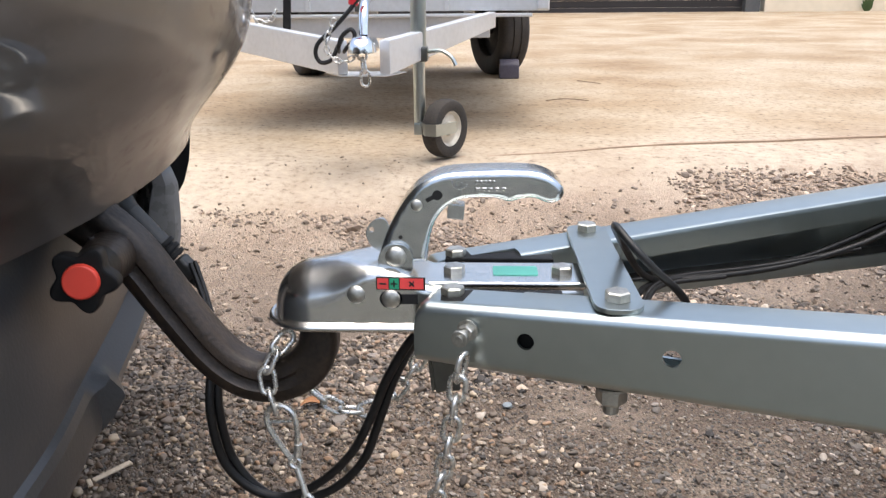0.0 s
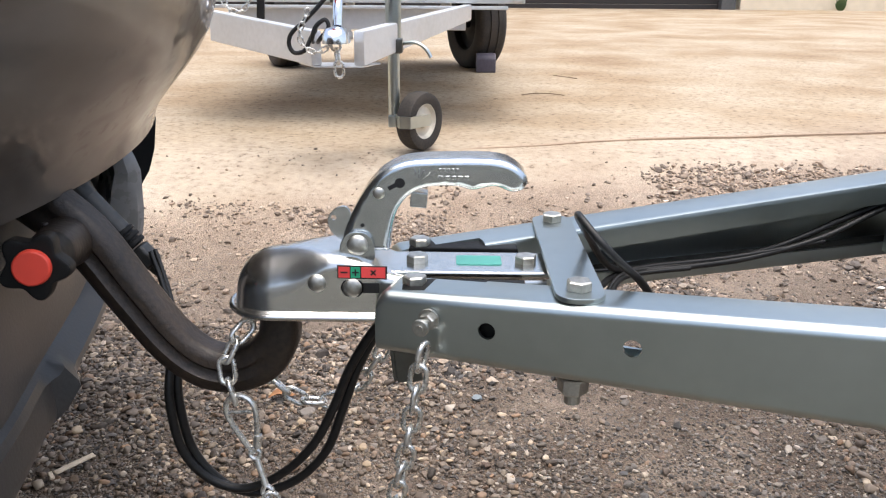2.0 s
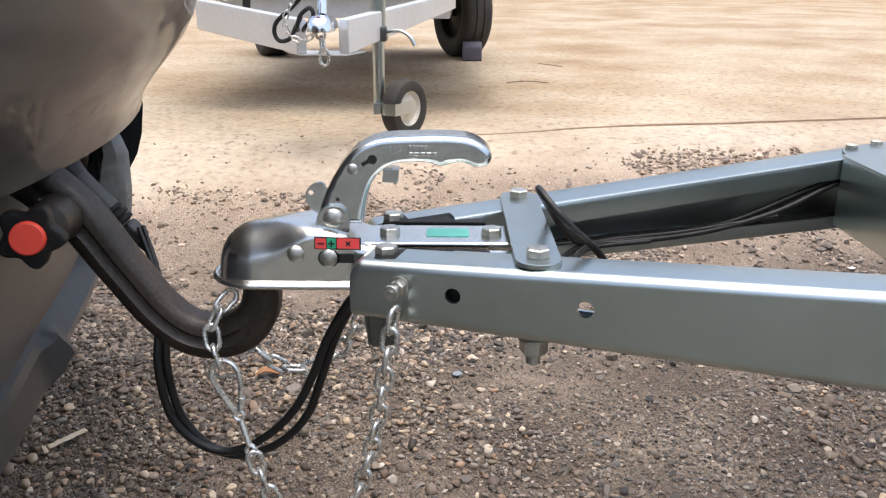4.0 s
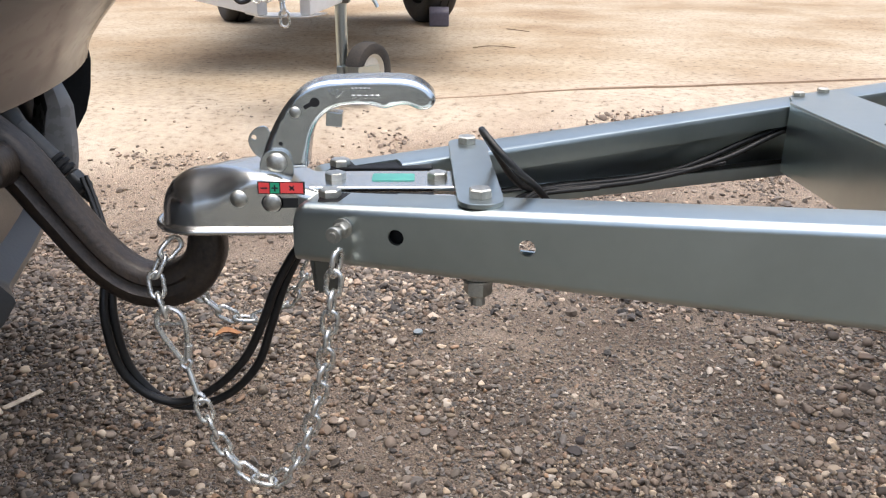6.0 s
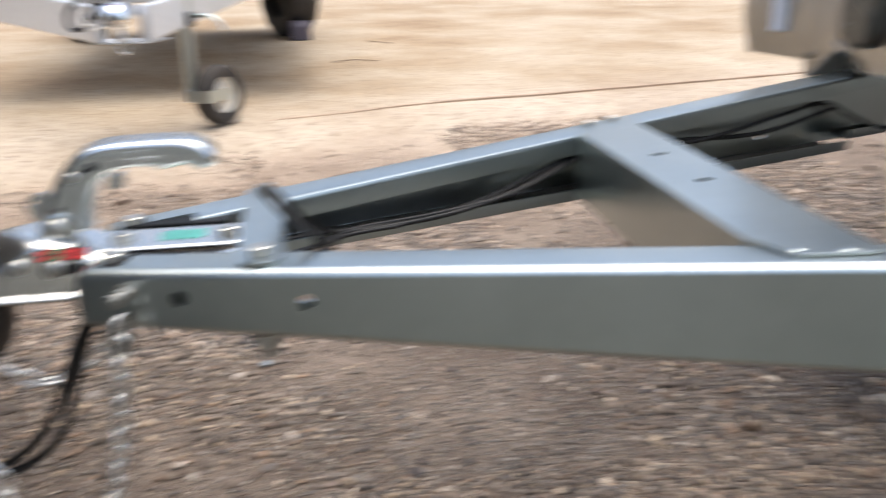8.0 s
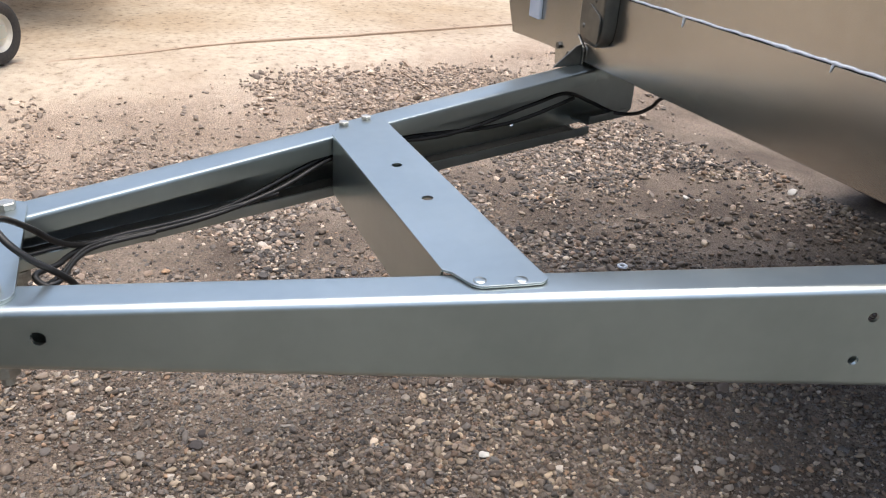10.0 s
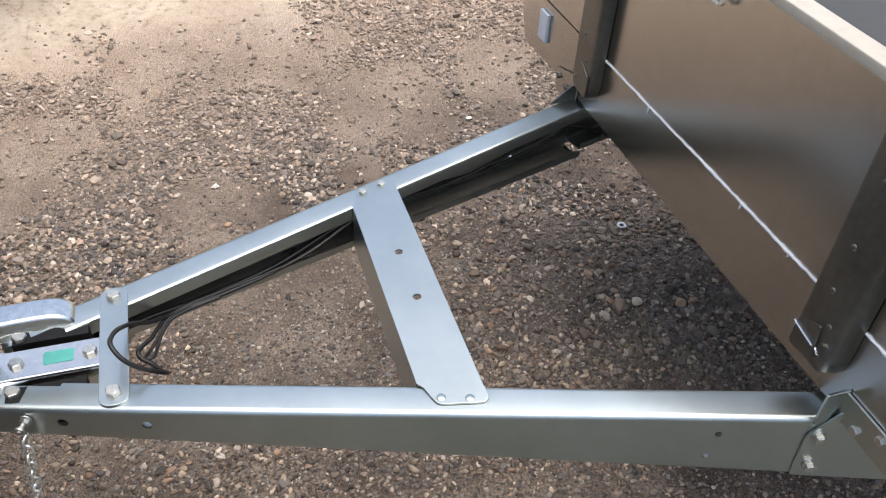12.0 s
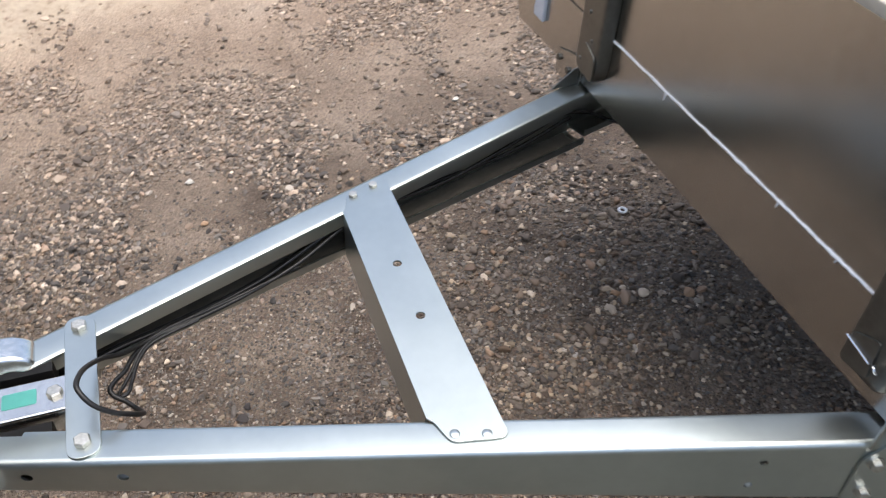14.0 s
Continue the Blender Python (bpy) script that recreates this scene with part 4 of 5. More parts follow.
# dark blocks between coupling and beams
for side in (-1, 1):
    bm = bmesh.new()
    outline = [(0.105, side * 0.0362), (0.196, side * 0.0362), (0.196, side * 0.0885), (0.105, side * 0.0585)]
    add_prism(bm, outline if side > 0 else outline[::-1], 0.030, pose(0, 0, 0.408), 0.002)
    part("packing_block", bm, knob_black, trailer, "black packing block")

# small stop plate under the nose
bm = bmesh.new()
add_box(bm, (0.020, 0.003, 0.036), pose(0.108, -0.036, 0.370, 0, -6, 0), 0.001)
add_box(bm, (0.003, 0.024, 0.036), pose(0.0965, -0.0245, 0.370, 0, -6, 0), 0.001)
part("stop_plate", bm, post_dark, trailer, "small folded plate under the nose")


# trailer body: base panel, headboard, posts, rails
def build_body():
    bx = 1.012
    bm = bmesh.new()
    out = [(-0.625, 0.545), (-0.60, 0.495), (-0.47, 0.494), (0.47, 0.494), (0.60, 0.495), (0.625, 0.545), (0.625, 0.608), (-0.625, 0.608)]
    YZ = Matrix(((0, 0, 1, 0), (1, 0, 0, 0), (0, 1, 0, 0), (0, 0, 0, 1)))
    add_prism(bm, [(a, b + (0.006 if abs(a) < 0.5 else 0)) for a, b in out], 0.02, Matrix.Translation((bx, 0, 0)) @ YZ, 0.001)
    base = part("front_base_panel", bm, galvanised_sheet, trailer, "lower galvanised front panel")
    bm = bmesh.new()
    add_box(bm, (0.022, 1.25, 0.239), pose(bx + 0.0118, 0, 0.7295), 0.001)
    part("headboard", bm, galvanised_sheet, trailer, "upper galvanised headboard")
    bm = bmesh.new()
    add_box(bm, (0.032, 1.25, 0.014), pose(bx + 0.012, 0, 0.857), 0.003)
    part("top_rail", bm, pale_rail, trailer, "pale top rail")
    # bead of sealant along the seam
    bm = bmesh.new()
    rng = random.Random(2)
    path = [Vector((bx - 0.0002, 0.29 - 0.92 * k / 120, 0.6105 + rng.uniform(-0.0007, 0.0007))) for k in range(121)]
    add_tube(bm, path, [0.0013 + 0.0006 * max(0, noise.noise(Vector((k * 0.21, 0, 0)))) + (0.0012 * rng.random() if 40 < k < 100 else 0.0003 * rng.random()) for k in range(121)], 6)
    for y, d in ((-0.115, 0.010), (-0.215, 0.007), (0.13, 0.014)):
        add_tube(bm, [Vector((bx - 0.0008, y, 0.611)), Vector((bx - 0.001, y + 0.001, 0.611 - d * 0.6)), Vector((bx - 0.0008, y + 0.002, 0.611 - d))], [0.0018, 0.0012, 0.0006], 6)
    part("sealant_bead", bm, sealant, base, "uneven white sealant bead")
    # side walls, floor, inside
    for s in (-1, 1):
        bm = bmesh.new()
        add_box(bm, (2.16, 0.02, 0.33), pose(bx + 1.10, s * 0.614, 0.690), 0.003)
        part("side_panel", bm, galvanised_sheet, trailer)
    bm = bmesh.new()
    add_box(bm, (2.16, 1.2, 0.02), pose(bx + 1.10, 0, 0.52), 0.003)
    part("floor_panel", bm, dark_tray, trailer, "dark load floor")
    bm = bmesh.new()
    add_box(bm, (2.08, 1.2, 0.02), pose(bx + 1.08, 0, 0.845), 0.004)
    part("cover", bm, dark_tray, trailer, "dark flat load cover")
    bm = bmesh.new()
    add_box(bm, (0.02, 1.24, 0.33), pose(bx + 2.192, 0, 0.690), 0.003)
    part("tail_panel", bm, galvanised_sheet, trailer)
    # axle and wheels under the body
    bm = bmesh.new()
    add_tube(bm, [Vector((2.27, -0.6, 0.27)), Vector((2.27, 0.6, 0.27))], 0.025, 12)
    for y in (-0.45, 0.45):
        add_box(bm, (0.08, 0.05, 0.26), pose(2.27, y, 0.39), 0.004)
    part("axle", bm, galvanised, trailer)
    for y in (-0.70, 0.70):
        w = wheel_mesh("wheel", Vector((2.27, y, 0.265)), Vector((0, 1, 0)), 0.265, 0.155, trailer)
    # clamp posts on the headboard
    for s in (-1, 1):
        y0 = s * 0.313
        bm = bmesh.new()
        prof = [(-0.036, 0.0), (-0.035, -0.012), (-0.032, -0.019), (-0.026, -0.022), (0.026, -0.022), (0.032, -0.019), (0.035, -0.012), (0.036, 0.0)]
        secs = []
        for z, k, d in ((0.532, 0.25, 0.45), (0.536, 0.6, 0.8), (0.547, 0.9, 1.0), (0.565, 1.0, 1.0), (0.70, 1.0, 1.0), (0.842, 1.0, 1.0)):
            secs.append([Vector((bx - 0.0006 + b * d, y0 + a * k, z)) for a, b in prof])
        add_loft(bm, secs)
        post = part("clamp_post", bm, post_dark, trailer, "dull pressed corner clamp post")
        bm = bmesh.new()
        pin = [Vector((bx - 0.026, y0 - s * 0.032, 0.5725)), Vector((bx - 0.027, y0 + s * 0.004, 0.5665))]
        add_tube(bm, pin, 0.0016, 8)
        add_tube(bm, smooth_path([pin[1] + Vector((0.002, s * 0.004, 0.002)), pin[1] + Vector((-0.003, s * 0.008, 0.004)), pin[1] + Vector((-0.002, s * 0.012, 0.000)), pin[1] + Vector((0.002, s * 0.012, -0.004))], 4), 0.0018, 8)
        if s < 0:
            part("pin", bm, chrome, post, "bright locking pin")
        bm = bmesh.new()
        add_prism(bm, round_outline([(-0.030, 0.540), (-0.030, 0.580), (0.004, 0.596), (0.008, 0.545)], 0.008, 4), 0.003, Matrix(((0, 0, -1, bx - 0.0222), (s * 1.0, 0, 0, y0), (0, 1, 0, 0), (0, 0, 0, 1))), 0.0008)
        part("clip", bm, post_dark, post)
        for z in (0.640, 0.70, 0.78):
            dome(post, (bx - 0.022, y0 + 0.006, z), (-1, 0, 0), 0.0042, 0.0025, "rivet", post_dark)
        for dy, z in ((-0.010, 0.6), (0.016, 0.56)):
            dome(post, (bx - 0.022, y0 + dy, z), (-1, 0, 0), 0.004, 0.0025, "rivet", post_dark)
    # gusset plates that join beams and body
    for s in (-1, 1):
        out = Vector((-0.3194, s * 0.9476, 0))
        along = Vector((0.9476, s * 0.3194, 0))
        o = Vector((0.985, s * (0.0066 + 0.337 * 0.985), 0)) + out * 0.0242
        m = Matrix.Identity(4)
        m.col[0][:3], m.col[1][:3], m.col[2][:3], m.col[3][:3] = along, Vector((0, 0, 1)), out, o
        bm = bmesh.new()
        add_prism(bm, round_outline([(0.008, 0.393), (0.005, 0.468), (0.030, 0.508), (0.050, 0.527), (0.20, 0.53), (0.20, 0.393)] if s < 0 else [(0.008, 0.393), (0.005, 0.455), (0.045, 0.497), (0.060, 0.505), (0.20, 0.505), (0.20, 0.393)], 0.006, 4), 0.003, m, 0.0006)
        g = part("gusset_plate", bm, galvanised, trailer, "bolted galvanised gusset plate")
        for a, z in ((0.020, 0.467), (0.026, 0.414), (0.055, 0.496)):
            hex_bolt(g, o + along * a + out * 0.003 + Vector((0, 0, z)), out, 0.013, 0.006, 0.009)
        # angle bracket up to the base panel
        bm = bmesh.new()
        if s < 0:
            add_box(bm, (0.004, 0.085, 0.040), pose(bx - 0.0026, s * 0.405, 0.516), 0.001)
            add_box(bm, (0.030, 0.004, 0.050), pose(bx - 0.016, s * 0.366, 0.515), 0.001)
        else:
            face = Matrix(((0, 0, -1, bx - 0.0012), (1, 0, 0, 0), (0, 1, 0, 0), (0, 0, 0, 1)))
            add_prism(bm, round_outline([(0.350, 0.478), (0.350, 0.520), (0.372, 0.538), (0.438, 0.520), (0.432, 0.478)], 0.004, 3), 0.003, face, 0.0006)
        br = part("angle_bracket", bm, galvanised if s < 0 else galvanised_sheet, trailer)
        for y, z in ((0.425, 0.526), (0.395, 0.506)) if s < 0 else ((0.422, 0.510), (0.388, 0.503)):
            hex_bolt(br, (bx - 0.0046, s * y, z), (-1, 0, 0), 0.010, 0.004, mat=bolt_steel if s < 0 else post_dark)
        if s > 0:
            # web that stiffens the corner above the beam
            bm = bmesh.new()
            add_prism(bm, [(0.962, 0.4915), (1.010, 0.4945), (1.010, 0.526), (1.000, 0.524)], 0.003, Matrix.Translation((0, 0.358, 0)) @ XZ, 0.0006)
            part("corner_web", bm, post_dark, trailer, "small dark corner web")
    # reflector and rope hook
    bm = bmesh.new()
    add_box(bm, (0.007, 0.036, 0.055), pose(bx - 0.0036, 0.515, 0.563), 0.002)
    part("reflector", bm, white_reflector, trailer, "small pale reflector")
    bm = bmesh.new()
    add_tube(bm, smooth_path([(bx + 0.002, 0.045, 0.822), (bx - 0.008, 0.043, 0.820), (bx - 0.011, 0.034, 0.816), (bx - 0.010, 0.022, 0.816), (bx - 0.011, 0.014, 0.822)], 6), 0.0028, 8)
    part("rope_hook", bm, zinc, trailer, "bent steel rope hook")


white_reflector = material("pale_reflector", (0.55, 0.60, 0.66), 0.15, 0.0, (0.48, 0.53, 0.60), 300, 40, 0.1)


def wheel_mesh(name, c, axis, r, width, parent, rim_mat=None):
    """A tyre with grooves on a dished rim."""
    m = axis_to(axis, c)
    prof = [(0.62, -0.42), (0.80, -0.50), (0.93, -0.48), (0.985, -0.40), (1.0, -0.30), (1.0, -0.17), (0.975, -0.16), (0.975, -0.11), (1.0, -0.10), (1.0, 0.10), (0.975, 0.11),
            (0.975, 0.16), (1.0, 0.17), (1.0, 0.30), (0.985, 0.40), (0.93, 0.48), (0.80, 0.50), (0.62, 0.42)]
    bm = bmesh.new()
    seg = 48
    rings = []
    for k in range(seg):
        a = 2 * math.pi * k / seg
        rings.append([bm.verts.new(m @ Vector((r * p * math.cos(a), r * p * math.sin(a), width * q))) for p, q in prof])
    bridge(bm, rings, closed=True)
    w = thing_part(name, parent, c)
    part("tyre", bm, tyre_rubber, w)
    bm = bmesh.new()
    rim = [(0.64, 0.43), (0.60, 0.40), (0.57, 0.20), (0.42, 0.15), (0.25, 0.26), (0.12, 0.27), (0.10, 0.40), (0.012, 0.41)]
    rings = []
    for k in range(32):
        a = 2 * math.pi * k / 32
        rings.append([bm.verts.new(m @ Vector((r * p * math.cos(a), r * p * math.sin(a), s * width * q))) for s, pr in ((1, rim), (-1, rim[::-1])) for p, q in pr])
    bridge(bm, rings, closed=True)
    part("rim", bm, rim_mat or zinc, w)
    return w


def thing_part(name, parent, at):
    """An Empty as a part that holds sub-parts."""
    ob = new(name)
    ob.empty_display_size = 0.03
    bpy.context.view_layer.update()
    ob.parent = parent
    ob.matrix_parent_inverse = parent.matrix_world.inverted()
    ob.location = at
    bpy.context.view_layer.update()
    return ob


build_body()


# ---------------------------------------------------------------- the car
car = thing("car", "rear end of a glossy grey-brown car with a detachable tow bar", "car", at=(-0.6, 0, 0.2))


def bumper_x(y):
    return -0.156 - 0.46 * y * y - 1.1 * max(0.0, abs(y) - 0.55) ** 2


def build_car():
    prof = [(-0.30, 0.505), (-0.035, 0.498), (-0.005, 0.4905), (-0.001, 0.4910), (0.000, 0.495), (0.003, 0.506), (0.011, 0.520), (0.027, 0.540), (0.045, 0.560), (0.061, 0.580), (0.073, 0.600), (0.081, 0.622), (0.086, 0.648), (0.088, 0.680), (0.086, 0.698), (0.078, 0.708), (0.056, 0.712), (0.02, 0.713), (-0.30, 0.715)]
    bm = bmesh.new()
    secs = []
    for k in range(49):
        y = -0.84 + 1.68 * k / 48
        secs.append([Vector((bumper_x(y) + a, y, b)) for a, b in prof])
    add_loft(bm, secs)
    part("bumper", bm, bumper_paint, car, "glossy dusty grey-brown bumper")
    # boot lid, roof and bonnet
    bm = bmesh.new()
    rear = [(-0.31, 0.500), (-0.31, 0.719), (0.022, 0.722), (0.030, 0.730), (0.034, 0.80), (0.0, 0.95), (-0.05, 1.02)]
    front = [(-0.62, 1.34), (-0.95, 1.43), (-1.7, 1.47), (-2.3, 1.42), (-3.05, 1.05), (-3.95, 0.93), (-4.22, 0.78), (-4.26, 0.55), (-4.15, 0.42), (-0.8, 0.42)]
    secs = []
    for k in range(25):
        y = -0.80 + 1.60 * k / 24
        drop = (abs(y) / 0.8) ** 4
        sec = [Vector((bumper_x(y) + a, y * (1 if b < 0.95 else 1 - (b - 0.95) * 0.35), b)) for a, b in rear]
        sec += [Vector((a, y * (1 - max(0.0, b - 0.95) * 0.45), b - 0.07 * drop * (b > 0.9))) for a, b in front]
        secs.append(sec)
    add_loft(bm, secs)
    bmesh.ops.triangulate(bm, faces=[f for f in bm.faces if len(f.verts) > 8], ngon_method="EAR_CLIP")
    part("body_shell", bm, bumper_paint, car)
    # valance under the bumper
    vx = [(-0.78, -0.36), (-0.60, -0.225), (-0.45, -0.155), (-0.30, -0.138), (-0.16, -0.148), (-0.03, -0.176), (0.09, -0.203), (0.19, -0.230), (0.30, -0.262), (0.45, -0.315), (0.60, -0.38), (0.78, -0.50)]
    bm = bmesh.new()
    secs = []
    for p in smooth_path([(a, b, 0) for a, b in vx], 14):
        y, x = p.x, p.y
        # a deeper skirt on one side of a rounded step, an outward lip on the other
        k = 1 - ease(-0.046, -0.026, y)
        bulge = 0.010 * math.exp(-((y + 0.032) / 0.014) ** 2)
        skirt = [(0.003, 0.354), (0.004, 0.328), (0.002, 0.319), (-0.005, 0.314), (-0.030, 0.312)]
        lip = [(0.003, 0.357), (0.0135, 0.3475), (0.0150, 0.3430), (0.0100, 0.3395), (-0.020, 0.336)]
        low = [(u[0] * k + v[0] * (1 - k) + bulge, u[1] * k + v[1] * (1 - k)) for u, v in zip(skirt, lip)]
        prof = [(-0.13, 0.49), (-0.030, 0.488), (-0.022, 0.470), (-0.014, 0.440), (-0.006, 0.385), (-0.004, 0.364), (0.000, 0.3605), *low, (-0.13, 0.33)]
        secs.append([Vector((x + a, y, b)) for a, b in prof])
    add_loft(bm, secs)
    valance = part("valance", bm, valance_plastic, car, "dark grey plastic lower valance", smooth=22)
    # the bumper's return beyond the tow bar
    bm = bmesh.new()
    secs = []
    for z, xi, xo in ((0.505, -0.228, -0.2230), (0.480, -0.222, -0.2130), (0.465, -0.224, -0.2065), (0.450, -0.223, -0.2015), (0.430, -0.229, -0.2020), (0.410, -0.233, -0.2025), (0.390, -0.238, -0.2045), (0.370, -0.243, -0.2090), (0.350, -0.249, -0.2180), (0.338, -0.254, -0.2290)):
        secs.append([Vector((xi, 0.244, z)), Vector((xo * 0.6 + xi * 0.4, 0.247, z)), Vector((xo - 0.0035, 0.253, z)), Vector((xo, 0.262, z)), Vector((xo - 0.009, 0.280, z)), Vector((xo - 0.050, 0.36, z)), Vector((xi - 0.05, 0.36, z)), Vector((xi - 0.03, 0.28, z))])
    add_loft(bm, secs)
    part("bumper_return", bm, panel_grey, car, "pale grey curved bumper return", smooth=30)
    # dark corner trim beyond the tow bar
    bm = bmesh.new()
    secs = []
    for k in range(13):
        y = 0.48 + 0.30 * k / 12
        x = -0.262 - 0.42 * (y - 0.48) - 0.9 * (y - 0.48) ** 2
        secs.append([Vector((x + a, y, b)) for a, b in ((-0.12, 0.50), (0.000, 0.50), (0.002, 0.47), (-0.004, 0.43), (-0.014, 0.40), (-0.030, 0.375), (-0.12, 0.37))])
    add_loft(bm, secs)
    part("corner_trim", bm, valance_plastic, car, "black plastic corner trim")
    # underbody and inner wheels so that nothing is hollow
    bm = bmesh.new()
    add_box(bm, (3.4, 1.5, 0.10), pose(-2.35, 0, 0.38), 0.03)
    part("underbody", bm, knob_black, car)
    for x, y in ((-0.98, -0.72), (-0.98, 0.72), (-3.45, -0.72), (-3.45, 0.72)):
        wheel_mesh("wheel", Vector((x, y, 0.31)), Vector((0, 1, 0)), 0.31, 0.2, car)
    # swan-neck tow bar
    bar = thing_part("tow_bar", car, (0, 0, 0.33))
    line = [(-0.188, 0.492), (-0.148, 0.457), (-0.1165, 0.4105), (-0.087, 0.3690), (-0.062, 0.3485), (-0.036, 0.3440), (-0.013, 0.3530), (0.0005, 0.3710), (0.0035, 0.3900), (0.0035, 0.404)]
    wid = [0.0205, 0.0195, 0.0185, 0.0182, 0.0184, 0.0186, 0.0182, 0.0168, 0.0150, 0.0128]
    path = smooth_path([(a, 0, b) for a, b in line], 6)
    wids = [p.x for p in smooth_path([(w, 0, 0) for w in wid], 6)]
    bm = bmesh.new()
    secs = []
    k = len(path)
    for i, p in enumerate(path):
        t = (path[min(i + 1, k - 1)] - path[max(i - 1, 0)]).normalized()
        n = Vector((-t.z, 0, t.x))
        w = wids[i]
        g = ease(0, 6, i) * (1 - ease(0.62 * k, 0.78 * k, i))
        d = 0.0165
        sec = [(-0.95, 0.55), (-0.80, 0.86), (-0.45, 1.0), (0.45, 1.0), (0.80, 0.86), (0.95, 0.55), (0.99, 0.30), (1.0 - 0.20 * g, 0.12), (1.0 - 0.22 * g, -0.12), (0.99, -0.30), (0.95, -0.55), (0.80, -0.86), (0.45, -1.0), (-0.45, -1.0), (-0.80, -0.86), (-0.95, -0.55), (-0.99, -0.30), (-1.0 + 0.20 * g, -0.12), (-1.0 + 0.22 * g, 0.12), (-0.99, 0.30)]
        secs.append([p + n * (b * w) + Vector((0, a * d, 0)) for a, b in sec])
    add_loft(bm, secs)
    part("swan_neck", bm, cast_black, bar, "black cast swan neck", smooth=46)
    bm = bmesh.new()
    bmesh.ops.create_uvsphere(bm, u_segments=24, v_segments=16, radius=0.025, matrix=pose(0.0035, 0, 0.424))
    part("ball", bm, chrome, bar)
    # hand wheel
    axis = Vector((0.22, -0.95, 0.12)).normalized()
    c = Vector((-0.1385, -0.088, 0.4655))
    m = axis_to(axis, c)
    bm = bmesh.new()
    pts = []
    for i in range(60):
        a = 2 * math.pi * i / 60
        rr = 0.0205 + 0.0034 * math.cos(a * 5 + 0.9)
        pts.append((rr * math.cos(a), rr * math.sin(a)))
    add_prism(bm, pts, 0.018, m, 0.003, 2)
    add_cyl(bm, 0.016, 0.016, 0.05, axis_to(axis, c - axis * 0.025), 20)
    boss = bmesh.new()
    add_cyl(boss, 0.0205, 0.0165, 0.050, axis_to(axis, c - axis * 0.054), 24, 0.004)
    part("boss", boss, cast_black, bar)
    knob = part("hand_wheel", bm, knob_black, bar, "black lobed hand wheel")
    bm = bmesh.new()
    add_cyl(bm, 0.0126, 0.0118, 0.006, m @ pose(0, 0, 0.0205), 32, 0.0015)
    part("cap", bm, knob_red, knob, "red cap")
    # socket and plug beside the bar
    sock = thing_part("tow_socket", car, (-0.15, 0.09, 0.45))
    p0, p1 = Vector((-0.184, 0.088, 0.464)), Vector((-0.1565, 0.088, 0.4314))
    axis = (p1 - p0).normalized()
    d = (p1 - p0).length
    bm = bmesh.new()
    add_cyl(bm, 0.0150, 0.0105, 0.020, axis_to(axis, p0 - axis * 0.008), 24, 0.002)
    add_cyl(bm, 0.0105, 0.0105, d, axis_to(axis, p0 + axis * (d / 2)), 24, 0.001)
    part("shell", bm, socket_grey, sock, "grey plastic plug shell")
    bm = bmesh.new()
    for k in range(3):
        add_cyl(bm, 0.0125, 0.0125, 0.0045, axis_to(axis, p1 + axis * (0.001 + 0.0065 * k)), 20, 0.001)
    add_cyl(bm, 0.0095, 0.0095, 0.018, axis_to(axis, p1 + axis * 0.008), 20)
    part("collar", bm, knob_black, sock)
    side = axis.cross(Vector((0, 1, 0))).normalized()
    bm = bmesh.new()
    add_box(bm, (0.019, 0.019, 0.022), axis_to(axis, p1 + axis * 0.029), 0.004, 3)
    add_cyl(bm, 0.006, 0.0045, 0.014, axis_to(axis, p1 + axis * 0.045), 16, 0.001)
    part("plug", bm, socket_grey, sock, "small dark plug")
    # spring lid folded back behind the shell
    bm = bmesh.new()
    rim = [p1 - axis * 0.014 + side * -0.004 + axis * (0.020 * math.cos(t)) - side * (0.016 * math.sin(t)) + Vector((0, 0.014, 0)) for t in [math.pi * k / 12 for k in range(13)]]
    add_tube(bm, rim, 0.0028, 8)
    part("lid_rim", bm, knob_black, sock)
    latch = [(-0.1597, -0.034, 0.4772), (-0.1586, -0.034, 0.4648), (-0.1524, -0.034, 0.455), (-0.1422, -0.034, 0.4515), (-0.1348, -0.034, 0.4578)]
    # crescent latch at the neck's upper end
    bm = bmesh.new()
    add_tube(bm, smooth_path(latch, 6), [0.0022 + 0.0022 * math.sin(math.pi * min(1, k / 24)) for k in range(len(smooth_path(latch, 6)))], 10)
    part("latch", bm, cast_black, bar)


build_car()


# ---------------------------------------------------------------- chains and cables
def link_mesh():
    """One round-wire chain link, 26 mm long, along x."""
    bm = bmesh.new()
    r, half, wire = 0.0058, 0.0050, 0.0021
    path = []
    for i in range(9):
        a = -math.pi / 2 + math.pi * i / 8
        path.append(Vector((half + r * math.cos(a), r * math.sin(a), 0)))
    for i in range(9):
        a = math.pi / 2 + math.pi * i / 8
        path.append(Vector((-half + r * math.cos(a), r * math.sin(a), 0)))
    add_tube(bm, path, wire, 8, closed=True)
    bmesh.ops.recalc_face_normals(bm, faces=bm.faces)
    me = bpy.data.meshes.new("link")
    bm.to_mesh(me)
    bm.free()
    me.materials.append(chain_steel)
    me.polygons.foreach_set("use_smooth", [True] * len(me.polygons))
    return me


LINK = link_mesh()


